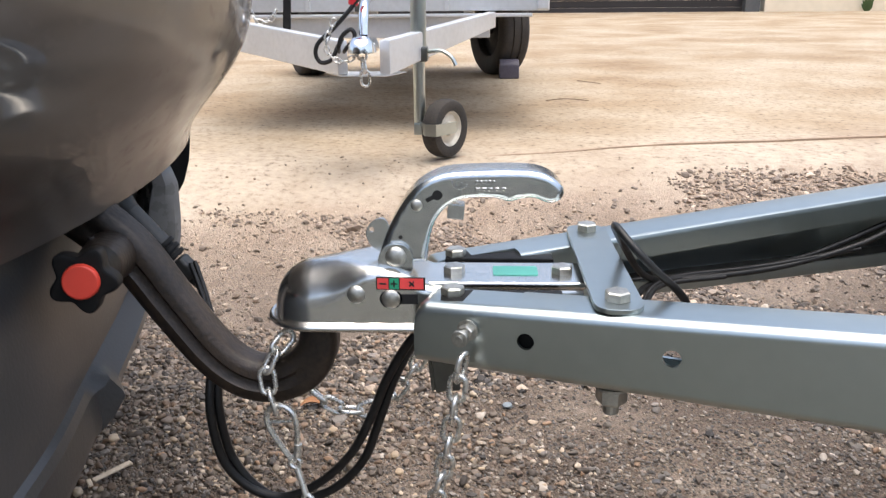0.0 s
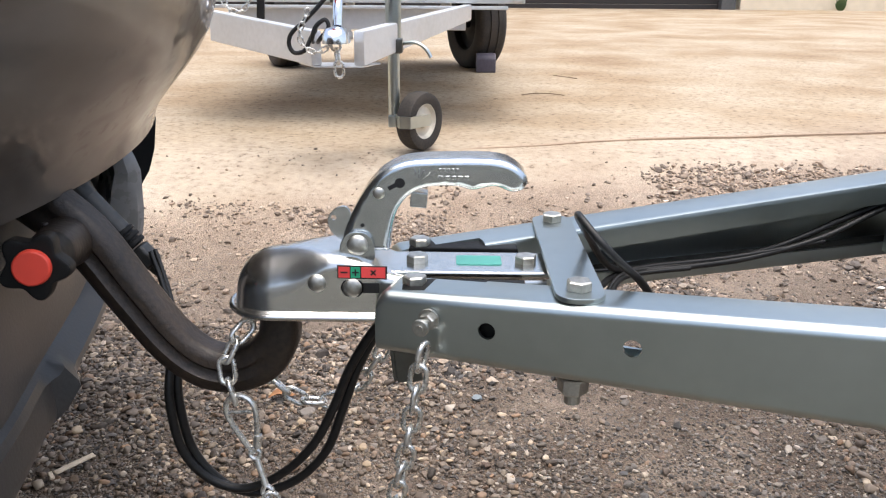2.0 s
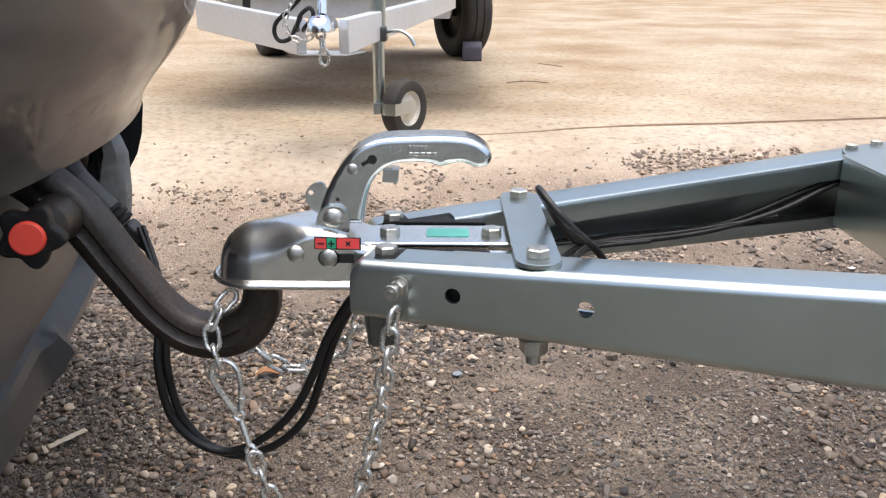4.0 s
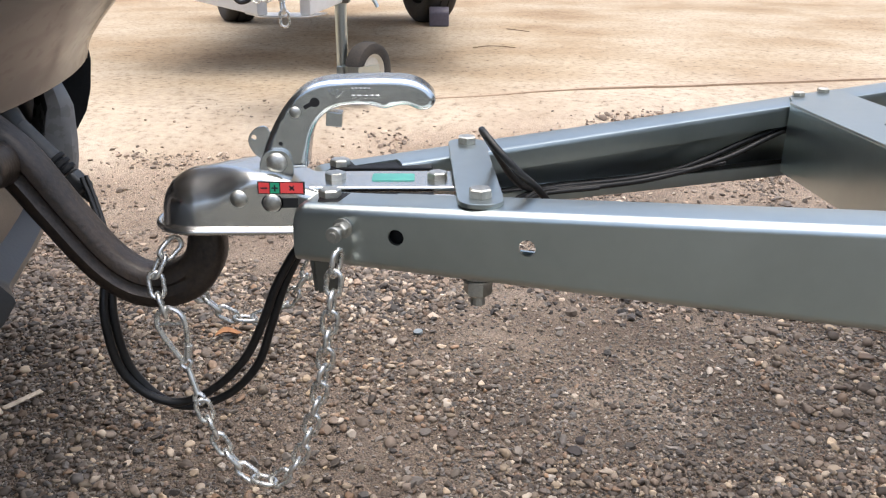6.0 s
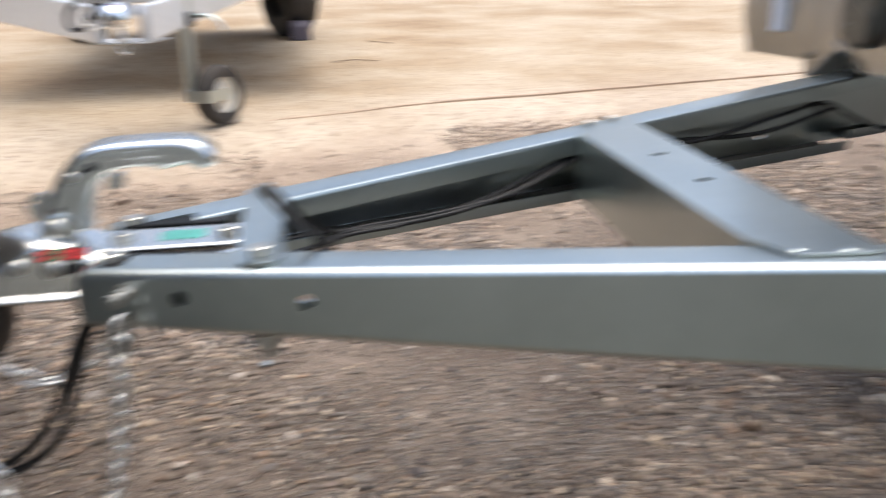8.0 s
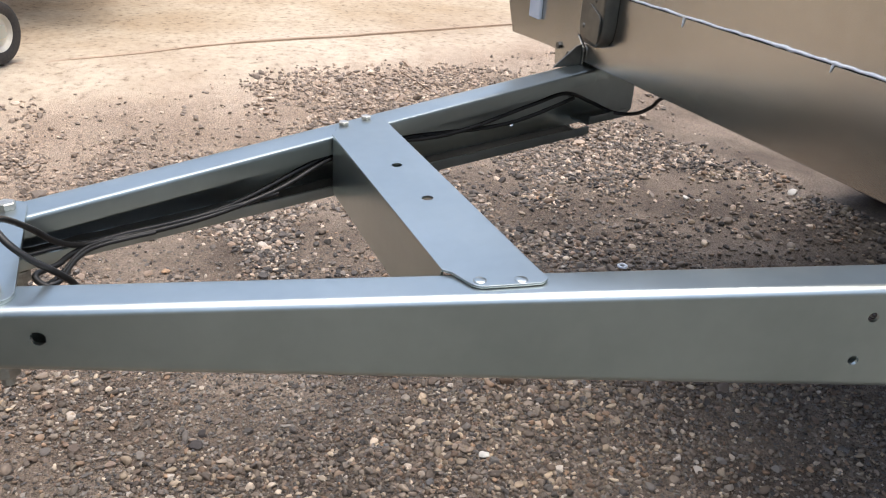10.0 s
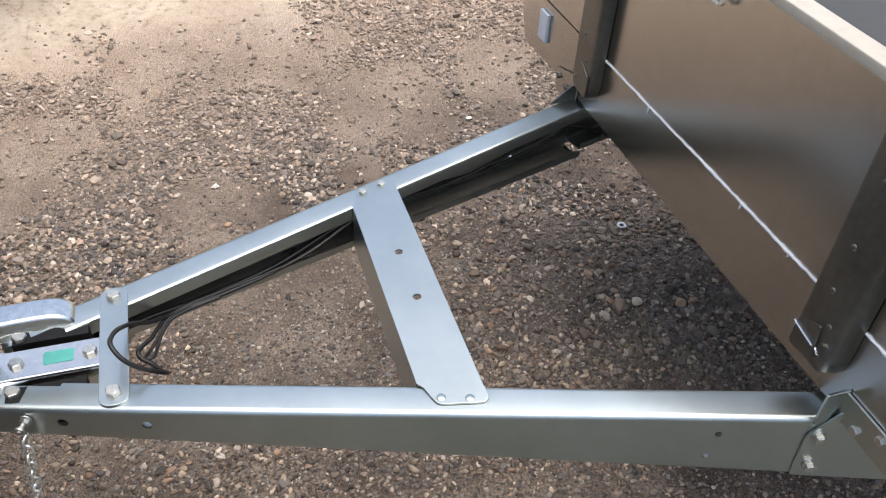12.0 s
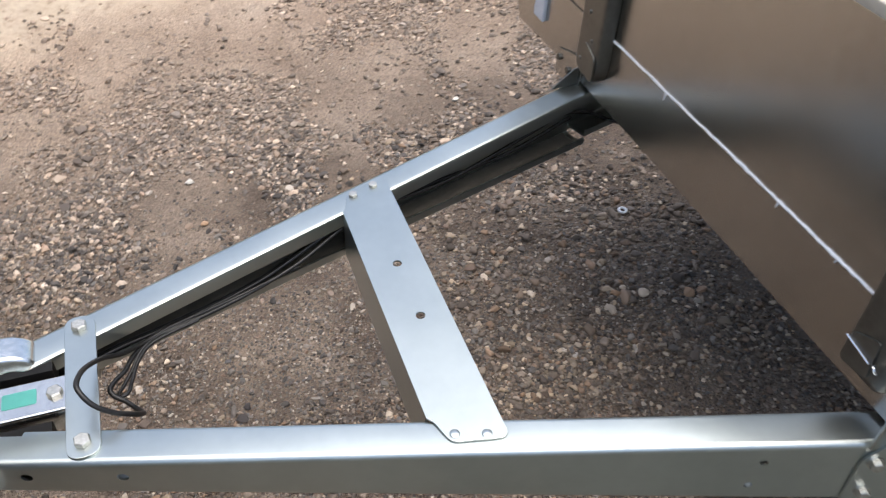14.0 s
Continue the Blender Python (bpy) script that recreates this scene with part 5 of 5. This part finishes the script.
def hang_links(chain, pts, pitch=0.0174, turn=20.0, size=1.0):
    """Links end to end along a smooth line, each turned a quarter from the last."""
    path = smooth_path(pts, 24)
    run, marks, need = 0.0, [path[0]], pitch
    for a, b in zip(path, path[1:]):
        d = (b - a).length
        while run + d >= need:
            marks.append(a + (b - a) * ((need - run) / d))
            need += pitch
        run += d
    rng = random.Random(8)
    for i, (a, b) in enumerate(zip(marks, marks[1:])):
        t = (b - a).normalized()
        side = t.cross(Vector((0, 1, 0.15))).normalized()
        nrm = side.cross(t)
        m = Matrix.Identity(4)
        m.col[0][:3], m.col[1][:3], m.col[2][:3], m.col[3][:3] = t, side, nrm, (a + b) / 2
        ob = new("link", LINK)
        bpy.context.view_layer.update()
        ob.parent = chain
        ob.matrix_basis = chain.matrix_world.inverted() @ m @ pose(0, 0, 0, turn + 90 * (i % 2) + rng.uniform(-12, 12)) @ Matrix.Diagonal((size, size, size, 1))


def build_chains():
    c = thing("safety_chain", "bright steel safety chain with snap hook between tow bar and drawbar", "chain", "safety chains", at=(0.05, -0.06, 0.25))
    hang_links(c, [(-0.0190, -0.012, 0.3890), (-0.0300, -0.023, 0.3770), (-0.0360, -0.028, 0.3630), (-0.0335, -0.032, 0.3460), (-0.0275, -0.035, 0.3270)], turn=15)
    # snap hook
    bm = bmesh.new()
    o = Vector((-0.0280, -0.036, 0.3375))
    d = Vector((0.0125, -0.004, -0.0460)).normalized()
    s = Vector((d.z, 0.1, -d.x)).normalized() * -1
    loop = [(0.000, 0.0), (0.004, 0.0085), (0.012, 0.0120), (0.024, 0.0105), (0.038, 0.0060), (0.046, 0.0030), (0.0490, 0.0), (0.046, -0.0030), (0.038, -0.0060), (0.024, -0.0105), (0.012, -0.0120), (0.004, -0.0085)]
    add_tube(bm, smooth_path([o + d * a + s * b for a, b in loop], 4, closed=True), 0.0025, 8, closed=True)
    add_tube(bm, [o + d * 0.013 - s * 0.010, o + d * 0.016 + s * 0.009], 0.0016, 8)
    add_tube(bm, [o + d * 0.036 + s * 0.0075, o + d * 0.046 + s * 0.0035], 0.0034, 8)
    part("snap_hook", bm, chain_steel, c, "pear-shaped snap hook")
    # swivel bar between hook and chain
    bm = bmesh.new()
    a, b = o + d * 0.0460, Vector((-0.0030, -0.050, 0.2540))
    t = (b - a).normalized()
    n = t.cross(Vector((0, 1, 0))).normalized()
    add_tube(bm, smooth_path([a, a + t * 0.005 + n * 0.0042, a + t * 0.010, a + t * 0.005 - n * 0.0042], 5, closed=True), 0.0020, 8, closed=True)
    add_tube(bm, [a + t * 0.009, b - t * 0.009], 0.0027, 10)
    add_tube(bm, smooth_path([b, b - t * 0.005 + n * 0.0042, b - t * 0.010, b - t * 0.005 - n * 0.0042], 5, closed=True), 0.0020, 8, closed=True)
    part("long_link", bm, chain_steel, c)
    hang_links(c, [(-0.0030, -0.050, 0.2560), (0.0100, -0.052, 0.2160), (0.0330, -0.056, 0.1860), (0.0570, -0.062, 0.1820), (0.0780, -0.066, 0.2060), (0.0935, -0.072, 0.2480), (0.1060, -0.080, 0.3000), (0.1150, -0.087, 0.3560), (0.1210, -0.090, 0.4000), (0.1265, -0.088, 0.4170)])
    c2 = thing("safety_chain", "bright steel safety chain hanging behind the tow bar", "chain", "safety chains", at=(0.03, 0.06, 0.3))
    hang_links(c2, [(-0.045, 0.028, 0.3440), (-0.026, 0.050, 0.3140), (-0.004, 0.052, 0.2920), (0.017, 0.054, 0.2830), (0.045, 0.056, 0.2890), (0.066, 0.058, 0.3110), (0.082, 0.060, 0.3370), (0.105, 0.070, 0.3820), (0.118, 0.074, 0.4150)])


build_chains()


def cable(name, label, pts, r=0.0041, group="trailer cables", first=0.0020, thin=0.0030):
    bm = bmesh.new()
    path = smooth_path(pts, 8)
    add_tube(bm, path, [min(r, first + (r - first) * i / 20) + (min(thin, r) - r) * ease(0.10, 0.24, p.x) for i, p in enumerate(path)], 10)
    ob = part(name, bm, rubber, smooth=80)
    tagged(ob, label, "cable", group)


cable("lighting_cable", "black rubber cable looping under the tow bar to the drawbar",
      [(-0.128, 0.078, 0.418), (-0.112, 0.062, 0.378), (-0.104, 0.035, 0.335), (-0.1035, 0.022, 0.300), (-0.0960, 0.020, 0.252), (-0.0730, 0.020, 0.222), (-0.0420, 0.020, 0.2135), (-0.0080, 0.020, 0.230), (0.0210, 0.020, 0.2600), (0.0400, 0.020, 0.2970), (0.0560, 0.020, 0.3360), (0.0800, 0.022, 0.3740), (0.11, 0.028, 0.396), (0.17, 0.045, 0.402), (0.260, 0.0816, 0.4020), (0.310, 0.0984, 0.4000), (0.360, 0.1153, 0.4000), (0.400, 0.1288, 0.4010), (0.447, 0.1446, 0.4060), (0.486, 0.1577, 0.4160), (0.526, 0.1712, 0.4290), (0.567, 0.1850, 0.4400), (0.610, 0.1995, 0.4460), (0.75, 0.247, 0.435), (0.9, 0.30, 0.452), (0.975, 0.330, 0.458), (1.040, 0.359, 0.433), (1.080, 0.352, 0.416), (1.100, 0.321, 0.422), (1.100, 0.283, 0.443), (1.100, 0.244, 0.472), (1.11, 0.12, 0.508)])
cable("lighting_cable", "black rubber cable looping under the tow bar to the drawbar",
      [(-0.126, 0.084, 0.418), (-0.110, 0.066, 0.378), (-0.0985, 0.040, 0.335), (-0.0975, 0.028, 0.300), (-0.0890, 0.026, 0.250), (-0.0640, 0.025, 0.2160), (-0.0340, 0.025, 0.2060), (0.0030, 0.025, 0.2200), (0.0310, 0.026, 0.2500), (0.0470, 0.026, 0.2920), (0.0620, 0.026, 0.3340), (0.0850, 0.028, 0.3740), (0.115, 0.034, 0.396), (0.17, 0.052, 0.399), (0.260, 0.0900, 0.3970), (0.310, 0.1069, 0.3950), (0.360, 0.1237, 0.3950), (0.400, 0.1372, 0.3960), (0.447, 0.1530, 0.4010), (0.486, 0.1662, 0.4110), (0.526, 0.1797, 0.4240), (0.567, 0.1935, 0.4350), (0.610, 0.2080, 0.4410), (0.70, 0.235, 0.440), (0.86, 0.290, 0.430), (0.99, 0.330, 0.450)])
cable("looped_cable", "black cable looped over the strap between the beams",
      [(0.50, 0.150, 0.412), (0.40, 0.121, 0.404), (0.330, 0.100, 0.403), (0.292, 0.079, 0.405), (0.270, 0.052, 0.423), (0.252, 0.024, 0.452), (0.239, -0.006, 0.475), (0.2335, -0.029, 0.486), (0.2335, -0.046, 0.488), (0.2440, -0.060, 0.477), (0.2590, -0.0635, 0.462), (0.2750, -0.0600, 0.447), (0.2860, -0.050, 0.430), (0.2850, -0.034, 0.413), (0.277, -0.018, 0.402), (0.266, -0.004, 0.402), (0.254, 0.005, 0.406), (0.2505, 0.014, 0.409), (0.257, 0.027, 0.407), (0.268, 0.042, 0.404), (0.279, 0.065, 0.402), (0.300, 0.086, 0.401), (0.34, 0.099, 0.400), (0.42, 0.126, 0.402), (0.50, 0.152, 0.416), (0.58, 0.185, 0.440), (0.66, 0.212, 0.444)], 0.0030)
cable("looped_cable", "thin black cable hanging doubled between the beams",
      [(0.36, 0.108, 0.401), (0.310, 0.089, 0.402), (0.288, 0.070, 0.402), (0.274, 0.045, 0.397), (0.264, 0.026, 0.396), (0.258, 0.012, 0.399), (0.262, 0.004, 0.403), (0.270, 0.010, 0.402), (0.274, 0.028, 0.399), (0.284, 0.058, 0.400), (0.305, 0.083, 0.400), (0.36, 0.104, 0.399)], 0.0024)



# ---------------------------------------------------------------- small litter on the yard
def build_litter():
    z = ground_height(-0.135, 0.59) + 0.008
    bm = bmesh.new()
    pts = []
    rows = []
    for i in range(7):
        u = i / 6
        w = 0.009 * math.sin(math.pi * min(1, u * 0.92 + 0.04)) ** 0.8 + 0.0004
        rows.append([bm.verts.new((-0.155 + 0.042 * u + k * w * -0.3, 0.562 + 0.016 * u + k * w, z + 0.006 * abs(k) ** 2 * math.sin(3 * u) + 0.004 * math.sin(5 * u))) for k in (-1, -0.5, 0, 0.5, 1)])
    bridge(bm, rows, around=False)
    tagged(part("leaf", bm, leaf_brown, smooth=80), "curled orange-brown dry leaf on the gravel", "leaf")
    bm = bmesh.new()
    a, b = Vector((-0.395, 0.337, 0.012)), Vector((-0.358, 0.378, 0.016))
    t = (b - a)
    add_box(bm, (t.length, 0.010, 0.003), Matrix.Translation((a + b) / 2) @ t.to_track_quat("X", "Z").to_matrix().to_4x4(), 0.001, 1)
    add_box(bm, (0.016, 0.006, 0.003), pose(-0.398, 0.333, 0.011, 0, 10, -50), 0.001, 1)
    tagged(part("wood_chip", bm, straw_pale, smooth=30), "pale splintered wood chip on the gravel", "wood chip")
    for pts in ([(0.452, 3.27, 0.1), (0.52, 3.31, 0.106), (0.59, 3.31, 0.105), (0.652, 3.27, 0.1)], [(0.699, 4.14, 0.1), (0.75, 4.05, 0.105), (0.812, 3.98, 0.1)], [(1.28, 1.66, 0.06), (1.25, 1.74, 0.066), (1.225, 1.80, 0.07)]):
        bm = bmesh.new()
        p = smooth_path([(x, y, ground_height(x, y) + 0.006 + (h - 0.1) * 0.4 * (y > 3)) for x, y, h in pts], 6)
        add_tube(bm, p, 0.0024, 6)
        tagged(part("twig", bm, twig_brown), "thin brown twig lying on the yard", "twig", "twigs on the yard")
    bm = bmesh.new()
    path = [Vector((1.303 + 0.0085 * math.cos(k * math.pi / 12), 0.552 + 0.0085 * math.sin(k * math.pi / 12), ground_height(1.303, 0.552) + 0.009)) for k in range(24)]
    add_tube(bm, path, 0.003, 8, closed=True)
    tagged(part("steel_washer", bm, sealant), "pale steel washer lying on the gravel", "washer")


build_litter()


# ---------------------------------------------------------------- the parked trailer
def build_parked_trailer():
    cx, y0 = -0.215, 1.76
    g = thing("parked_trailer", "pale grey box trailer propped on its jockey wheel", "trailer", at=(cx, 3.6, 0.125))
    # drawbar arms
    for s in (-1, 1):
        bm = bmesh.new()
        a0 = Vector((-0.195 + s * 0.060, y0, 0))
        a1 = Vector((-0.670, 2.20, 0)) if s < 0 else Vector((0.180, 2.42, 0))
        end_low, end_top = (0.455, 0.553) if s < 0 else (0.518, 0.572)
        t = (a1 - a0).normalized()
        n = Vector((t.y, -t.x, 0)) * 0.018
        secs = []
        for p, zb, zt in ((a0, 0.417, 0.515), (a0.lerp(a1, 0.5), (0.417 + end_low) / 2, (0.515 + end_top) / 2), (a1, end_low, end_top)):
            secs.append([p + n + Vector((0, 0, zb)), p + n + Vector((0, 0, zt)), p - n + Vector((0, 0, zt)), p - n + Vector((0, 0, zb))])
        add_loft(bm, secs)
        es = [e for e in bm.edges]
        bmesh.ops.bevel(bm, geom=es, offset=0.005, segments=2, affect="EDGES", profile=0.5)
        part("drawbar_arm", bm, grey_alu, g)
    bm = bmesh.new()
    add_prism(bm, round_outline([(-0.262, y0 - 0.01), (-0.128, y0 - 0.01), (-0.08, y0 + 0.11), (-0.33, y0 + 0.11)], 0.01, 3), 0.004, pose(0, 0, 0.413), 0.001)
    part("nose_plate", bm, grey_alu, g)
    # coupling with lever
    bm = bmesh.new()
    secs = []
    for y, w, zt in ((-0.155, 0.004, 0.50), (-0.15, 0.020, 0.515), (-0.135, 0.030, 0.528), (-0.11, 0.034, 0.532), (-0.07, 0.033, 0.530), (-0.03, 0.028, 0.522), (0.06, 0.026, 0.520)):
        secs.append([Vector((cx + 0.03 + a * w, y0 + y, 0.488 + b * (zt - 0.488))) for a, b in ((-1.1, 0), (-1, 0.6), (-0.7, 0.95), (0, 1), (0.7, 0.95), (1, 0.6), (1.1, 0))])
    add_loft(bm, secs)
    cp = part("coupling_head", bm, chrome, g, "bright coupling head")
    bm = bmesh.new()
    add_tube(bm, smooth_path([(cx + 0.03, y0 - 0.06, 0.53), (cx + 0.03, y0 - 0.03, 0.60), (cx + 0.03, y0 + 0.05, 0.63), (cx + 0.03, y0 + 0.14, 0.63)], 5), 0.014, 10)
    part("lever", bm, chrome, cp)
    # short chain hanging from the coupling
    c = thing("coupling_chain", "short bright chain hanging from the parked trailer's coupling", "chain", at=(cx + 0.035, y0 - 0.07, 0.44))
    hang_links(c, [(cx + 0.020, y0 - 0.05, 0.500), (cx + 0.028, y0 - 0.07, 0.450), (cx + 0.034, y0 - 0.075, 0.415), (cx + 0.032, y0 - 0.07, 0.372)], pitch=0.036, size=2.05)
    # looped cables and chain on the nose
    loops = ([(-0.150, 1.72, 0.690), (-0.217, 1.70, 0.603), (-0.271, 1.70, 0.547), (-0.312, 1.70, 0.511), (-0.321, 1.70, 0.480), (-0.307, 1.70, 0.458), (-0.278, 1.70, 0.465), (-0.262, 1.71, 0.496), (-0.250, 1.73, 0.52)],
             [(-0.262, 1.74, 0.485), (-0.256, 1.70, 0.499), (-0.245, 1.70, 0.529), (-0.219, 1.70, 0.547), (-0.210, 1.70, 0.526), (-0.234, 1.70, 0.496), (-0.245, 1.73, 0.485)])
    for pts in loops:
        bm = bmesh.new()
        add_tube(bm, smooth_path(pts, 6), 0.0062, 8)
        tagged(part("hanging_cable", bm, rubber), "black cable looped on the parked trailer's nose", "cable", "trailer cables")
    c = thing("coiled_chain", "bright chain looped on the parked trailer's nose", "chain", at=(-0.25, 1.70, 0.48))
    hang_links(c, [(-0.262, 1.690, 0.575), (-0.276, 1.690, 0.545), (-0.290, 1.688, 0.506), (-0.275, 1.688, 0.474), (-0.244, 1.688, 0.460), (-0.210, 1.690, 0.476), (-0.196, 1.695, 0.503)], pitch=0.020, size=1.15)
    c = thing("coiled_chain", "bright chain hung on the parked trailer's front", "chain", at=(-0.58, 2.30, 0.55))
    hang_links(c, [(-0.630, 2.180, 0.590), (-0.615, 2.180, 0.560), (-0.590, 2.180, 0.548), (-0.560, 2.180, 0.556), (-0.540, 2.185, 0.590)], pitch=0.022, size=1.3)
    bm = bmesh.new()
    add_box(bm, (0.026, 0.012, 0.19), pose(-0.505, 2.19, 0.595, 0, 4, 0), 0.003)
    part("strap", bm, rubber, g, "black rubber strap")
    bm = bmesh.new()
    add_cyl(bm, 0.014, 0.018, 0.07, axis_to((0.2, 0, 1), (cx + 0.01, y0 - 0.05, 0.645)), 16, 0.003)
    part("plug", bm, red_plug, g, "red plug")
    # jockey wheel
    jx, jy = -0.050, 1.945
    jk = thing_part("jockey_wheel", g, (jx, jy, 0.2))
    bm = bmesh.new()
    add_tube(bm, [Vector((jx, jy, 0.222)), Vector((jx, jy, 0.80))], 0.0185, 20)
    part("post", bm, galvanised, jk)
    bm = bmesh.new()
    add_tube(bm, [Vector((jx, jy, 0.45)), Vector((jx, jy, 0.80))], 0.024, 20)
    part("sleeve", bm, galvanised, jk)
    bm = bmesh.new()
    add_box(bm, (0.062, 0.06, 0.045), pose(jx - 0.002, jy, 0.462), 0.006)
    add_box(bm, (0.020, 0.075, 0.055), pose(jx - 0.034, jy, 0.458), 0.004)
    part("clamp", bm, post_dark, jk)
    bm = bmesh.new()
    add_tube(bm, smooth_path([(jx + 0.03, jy, 0.468), (jx + 0.07, jy - 0.02, 0.472), (jx + 0.10, jy - 0.03, 0.455), (jx + 0.115, jy - 0.035, 0.43)], 5), 0.006, 8)
    part("clamp_handle", bm, galvanised, jk)
    bm = bmesh.new()
    hub, spin = Vector((0.029, jy + 0.005, 0.232)), Vector((0.83, -0.56, 0))
    arm = [Vector((-0.052, 1.935, 0.240)), Vector((-0.028, 1.860, 0.240)), Vector((0.006, 1.851, 0.240)), Vector((0.066, 1.925, 0.240))]
    add_loft(bm, [[p + Vector((0, dy, dz)) for dy, dz in ((-0.003, -0.018), (-0.003, 0.018), (0.003, 0.018), (0.003, -0.018))] for p in arm])
    add_tube(bm, [hub - spin * 0.046, hub + spin * 0.046], 0.006, 10)
    add_box(bm, (0.034, 0.060, 0.036), pose(jx, jy, 0.234), 0.003)
    part("fork", bm, galvanised, jk)
    m = axis_to(Vector((0.83, -0.56, 0)), (0.029, jy + 0.005, 0.232))
    bm = bmesh.new()
    prof = [(0.60, -0.40), (0.80, -0.50), (0.95, -0.42), (1.0, -0.2), (1.0, 0.2), (0.95, 0.42), (0.80, 0.50), (0.60, 0.40)]
    rings = [[bm.verts.new(m @ Vector((0.092 * p * math.cos(k * math.pi / 20), 0.092 * p * math.sin(k * math.pi / 20), 0.06 * q))) for p, q in prof] for k in range(40)]
    bridge(bm, rings, closed=True)
    part("tyre", bm, tyre_rubber, jk)
    bm = bmesh.new()
    rim = [(0.63, 0.40), (0.58, 0.38), (0.50, 0.20), (0.25, 0.22), (0.22, 0.45), (0.02, 0.47)]
    rings = [[bm.verts.new(m @ Vector((0.092 * p * math.cos(k * math.pi / 16), 0.092 * p * math.sin(k * math.pi / 16), s * 0.06 * q))) for s, pr in ((1, rim), (-1, rim[::-1])) for p, q in pr] for k in range(32)]
    bridge(bm, rings, closed=True)
    part("rim", bm, rim_cream, jk, "cream painted rim")
    # pale rail under the front panel
    bm = bmesh.new()
    add_box(bm, (0.86, 0.02, 0.075), pose(-0.255, 2.452, 0.518), 0.004)
    part("lower_rail", bm, grey_alu, g)
    bm = bmesh.new()
    add_box(bm, (1.16, 0.05, 0.012), pose(-0.255, 2.432, 0.560), 0.003)
    part("ledge", bm, grey_alu, g)
    # body
    bm = bmesh.new()
    add_box(bm, (1.20, 0.03, 0.40), pose(cx + 0.0, 2.43, 0.775), 0.004)
    part("front_panel", bm, grey_alu, g)
    bm = bmesh.new()
    add_box(bm, (1.16, 2.6, 0.02), pose(cx - 0.02, 3.75, 0.60), 0.004)
    part("floor_panel", bm, grey_alu, g)
    for s in (-1, 1):
        bm = bmesh.new()
        add_box(bm, (0.03, 2.6, 0.40), pose(cx + s * 0.587, 3.75, 0.775), 0.004)
        part("side_panel", bm, grey_alu, g)
        bm = bmesh.new()
        add_box(bm, (0.04, 0.02, 0.22), pose(cx + s * 0.575, 2.41, 0.69), 0.004)
        part("corner_post", bm, grey_alu, g)
    for x in (-0.48, -0.30, 0.02):
        bm = bmesh.new()
        add_box(bm, (0.020, 0.022, 0.16), pose(x, 2.412, 0.655), 0.004)
        part("clamp_post", bm, post_dark if x == -0.30 else grey_alu, g)
    bm = bmesh.new()
    add_tube(bm, [Vector((cx - 0.5, 4.60, 0.41)), Vector((cx + 0.5, 4.60, 0.41))], 0.03, 12)
    for s in (-1, 1):
        add_box(bm, (0.05, 1.2, 0.06), pose(cx + s * 0.30, 4.2, 0.56), 0.004)
        add_box(bm, (0.05, 0.06, 0.22), pose(cx + s * 0.30, 4.60, 0.49), 0.004)
    part("axle", bm, grey_alu, g)
    for x in (0.258, -0.93):
        wheel_mesh("wheel", Vector((x, 4.62, 0.138 + 0.272)), Vector((0.92, 0.39, 0)), 0.275, 0.185, g, knob_black)
    # chock against the tyre
    bm = bmesh.new()
    YZ = Matrix(((0, 0, 1, 0), (1, 0, 0, 0), (0, 1, 0, 0), (0, 0, 0, 1)))
    add_prism(bm, round_outline([(4.30, 0.136), (4.46, 0.136), (4.45, 0.16), (4.42, 0.205), (4.40, 0.245), (4.34, 0.245), (4.305, 0.22)], 0.012, 3), 0.115, Matrix.Translation((0.260, 0, 0)) @ YZ, 0.006)
    tagged(part("wheel_chock", bm, chock_plastic), "violet-grey plastic chock against the parked trailer's tyre", "wheel chock")


build_parked_trailer()
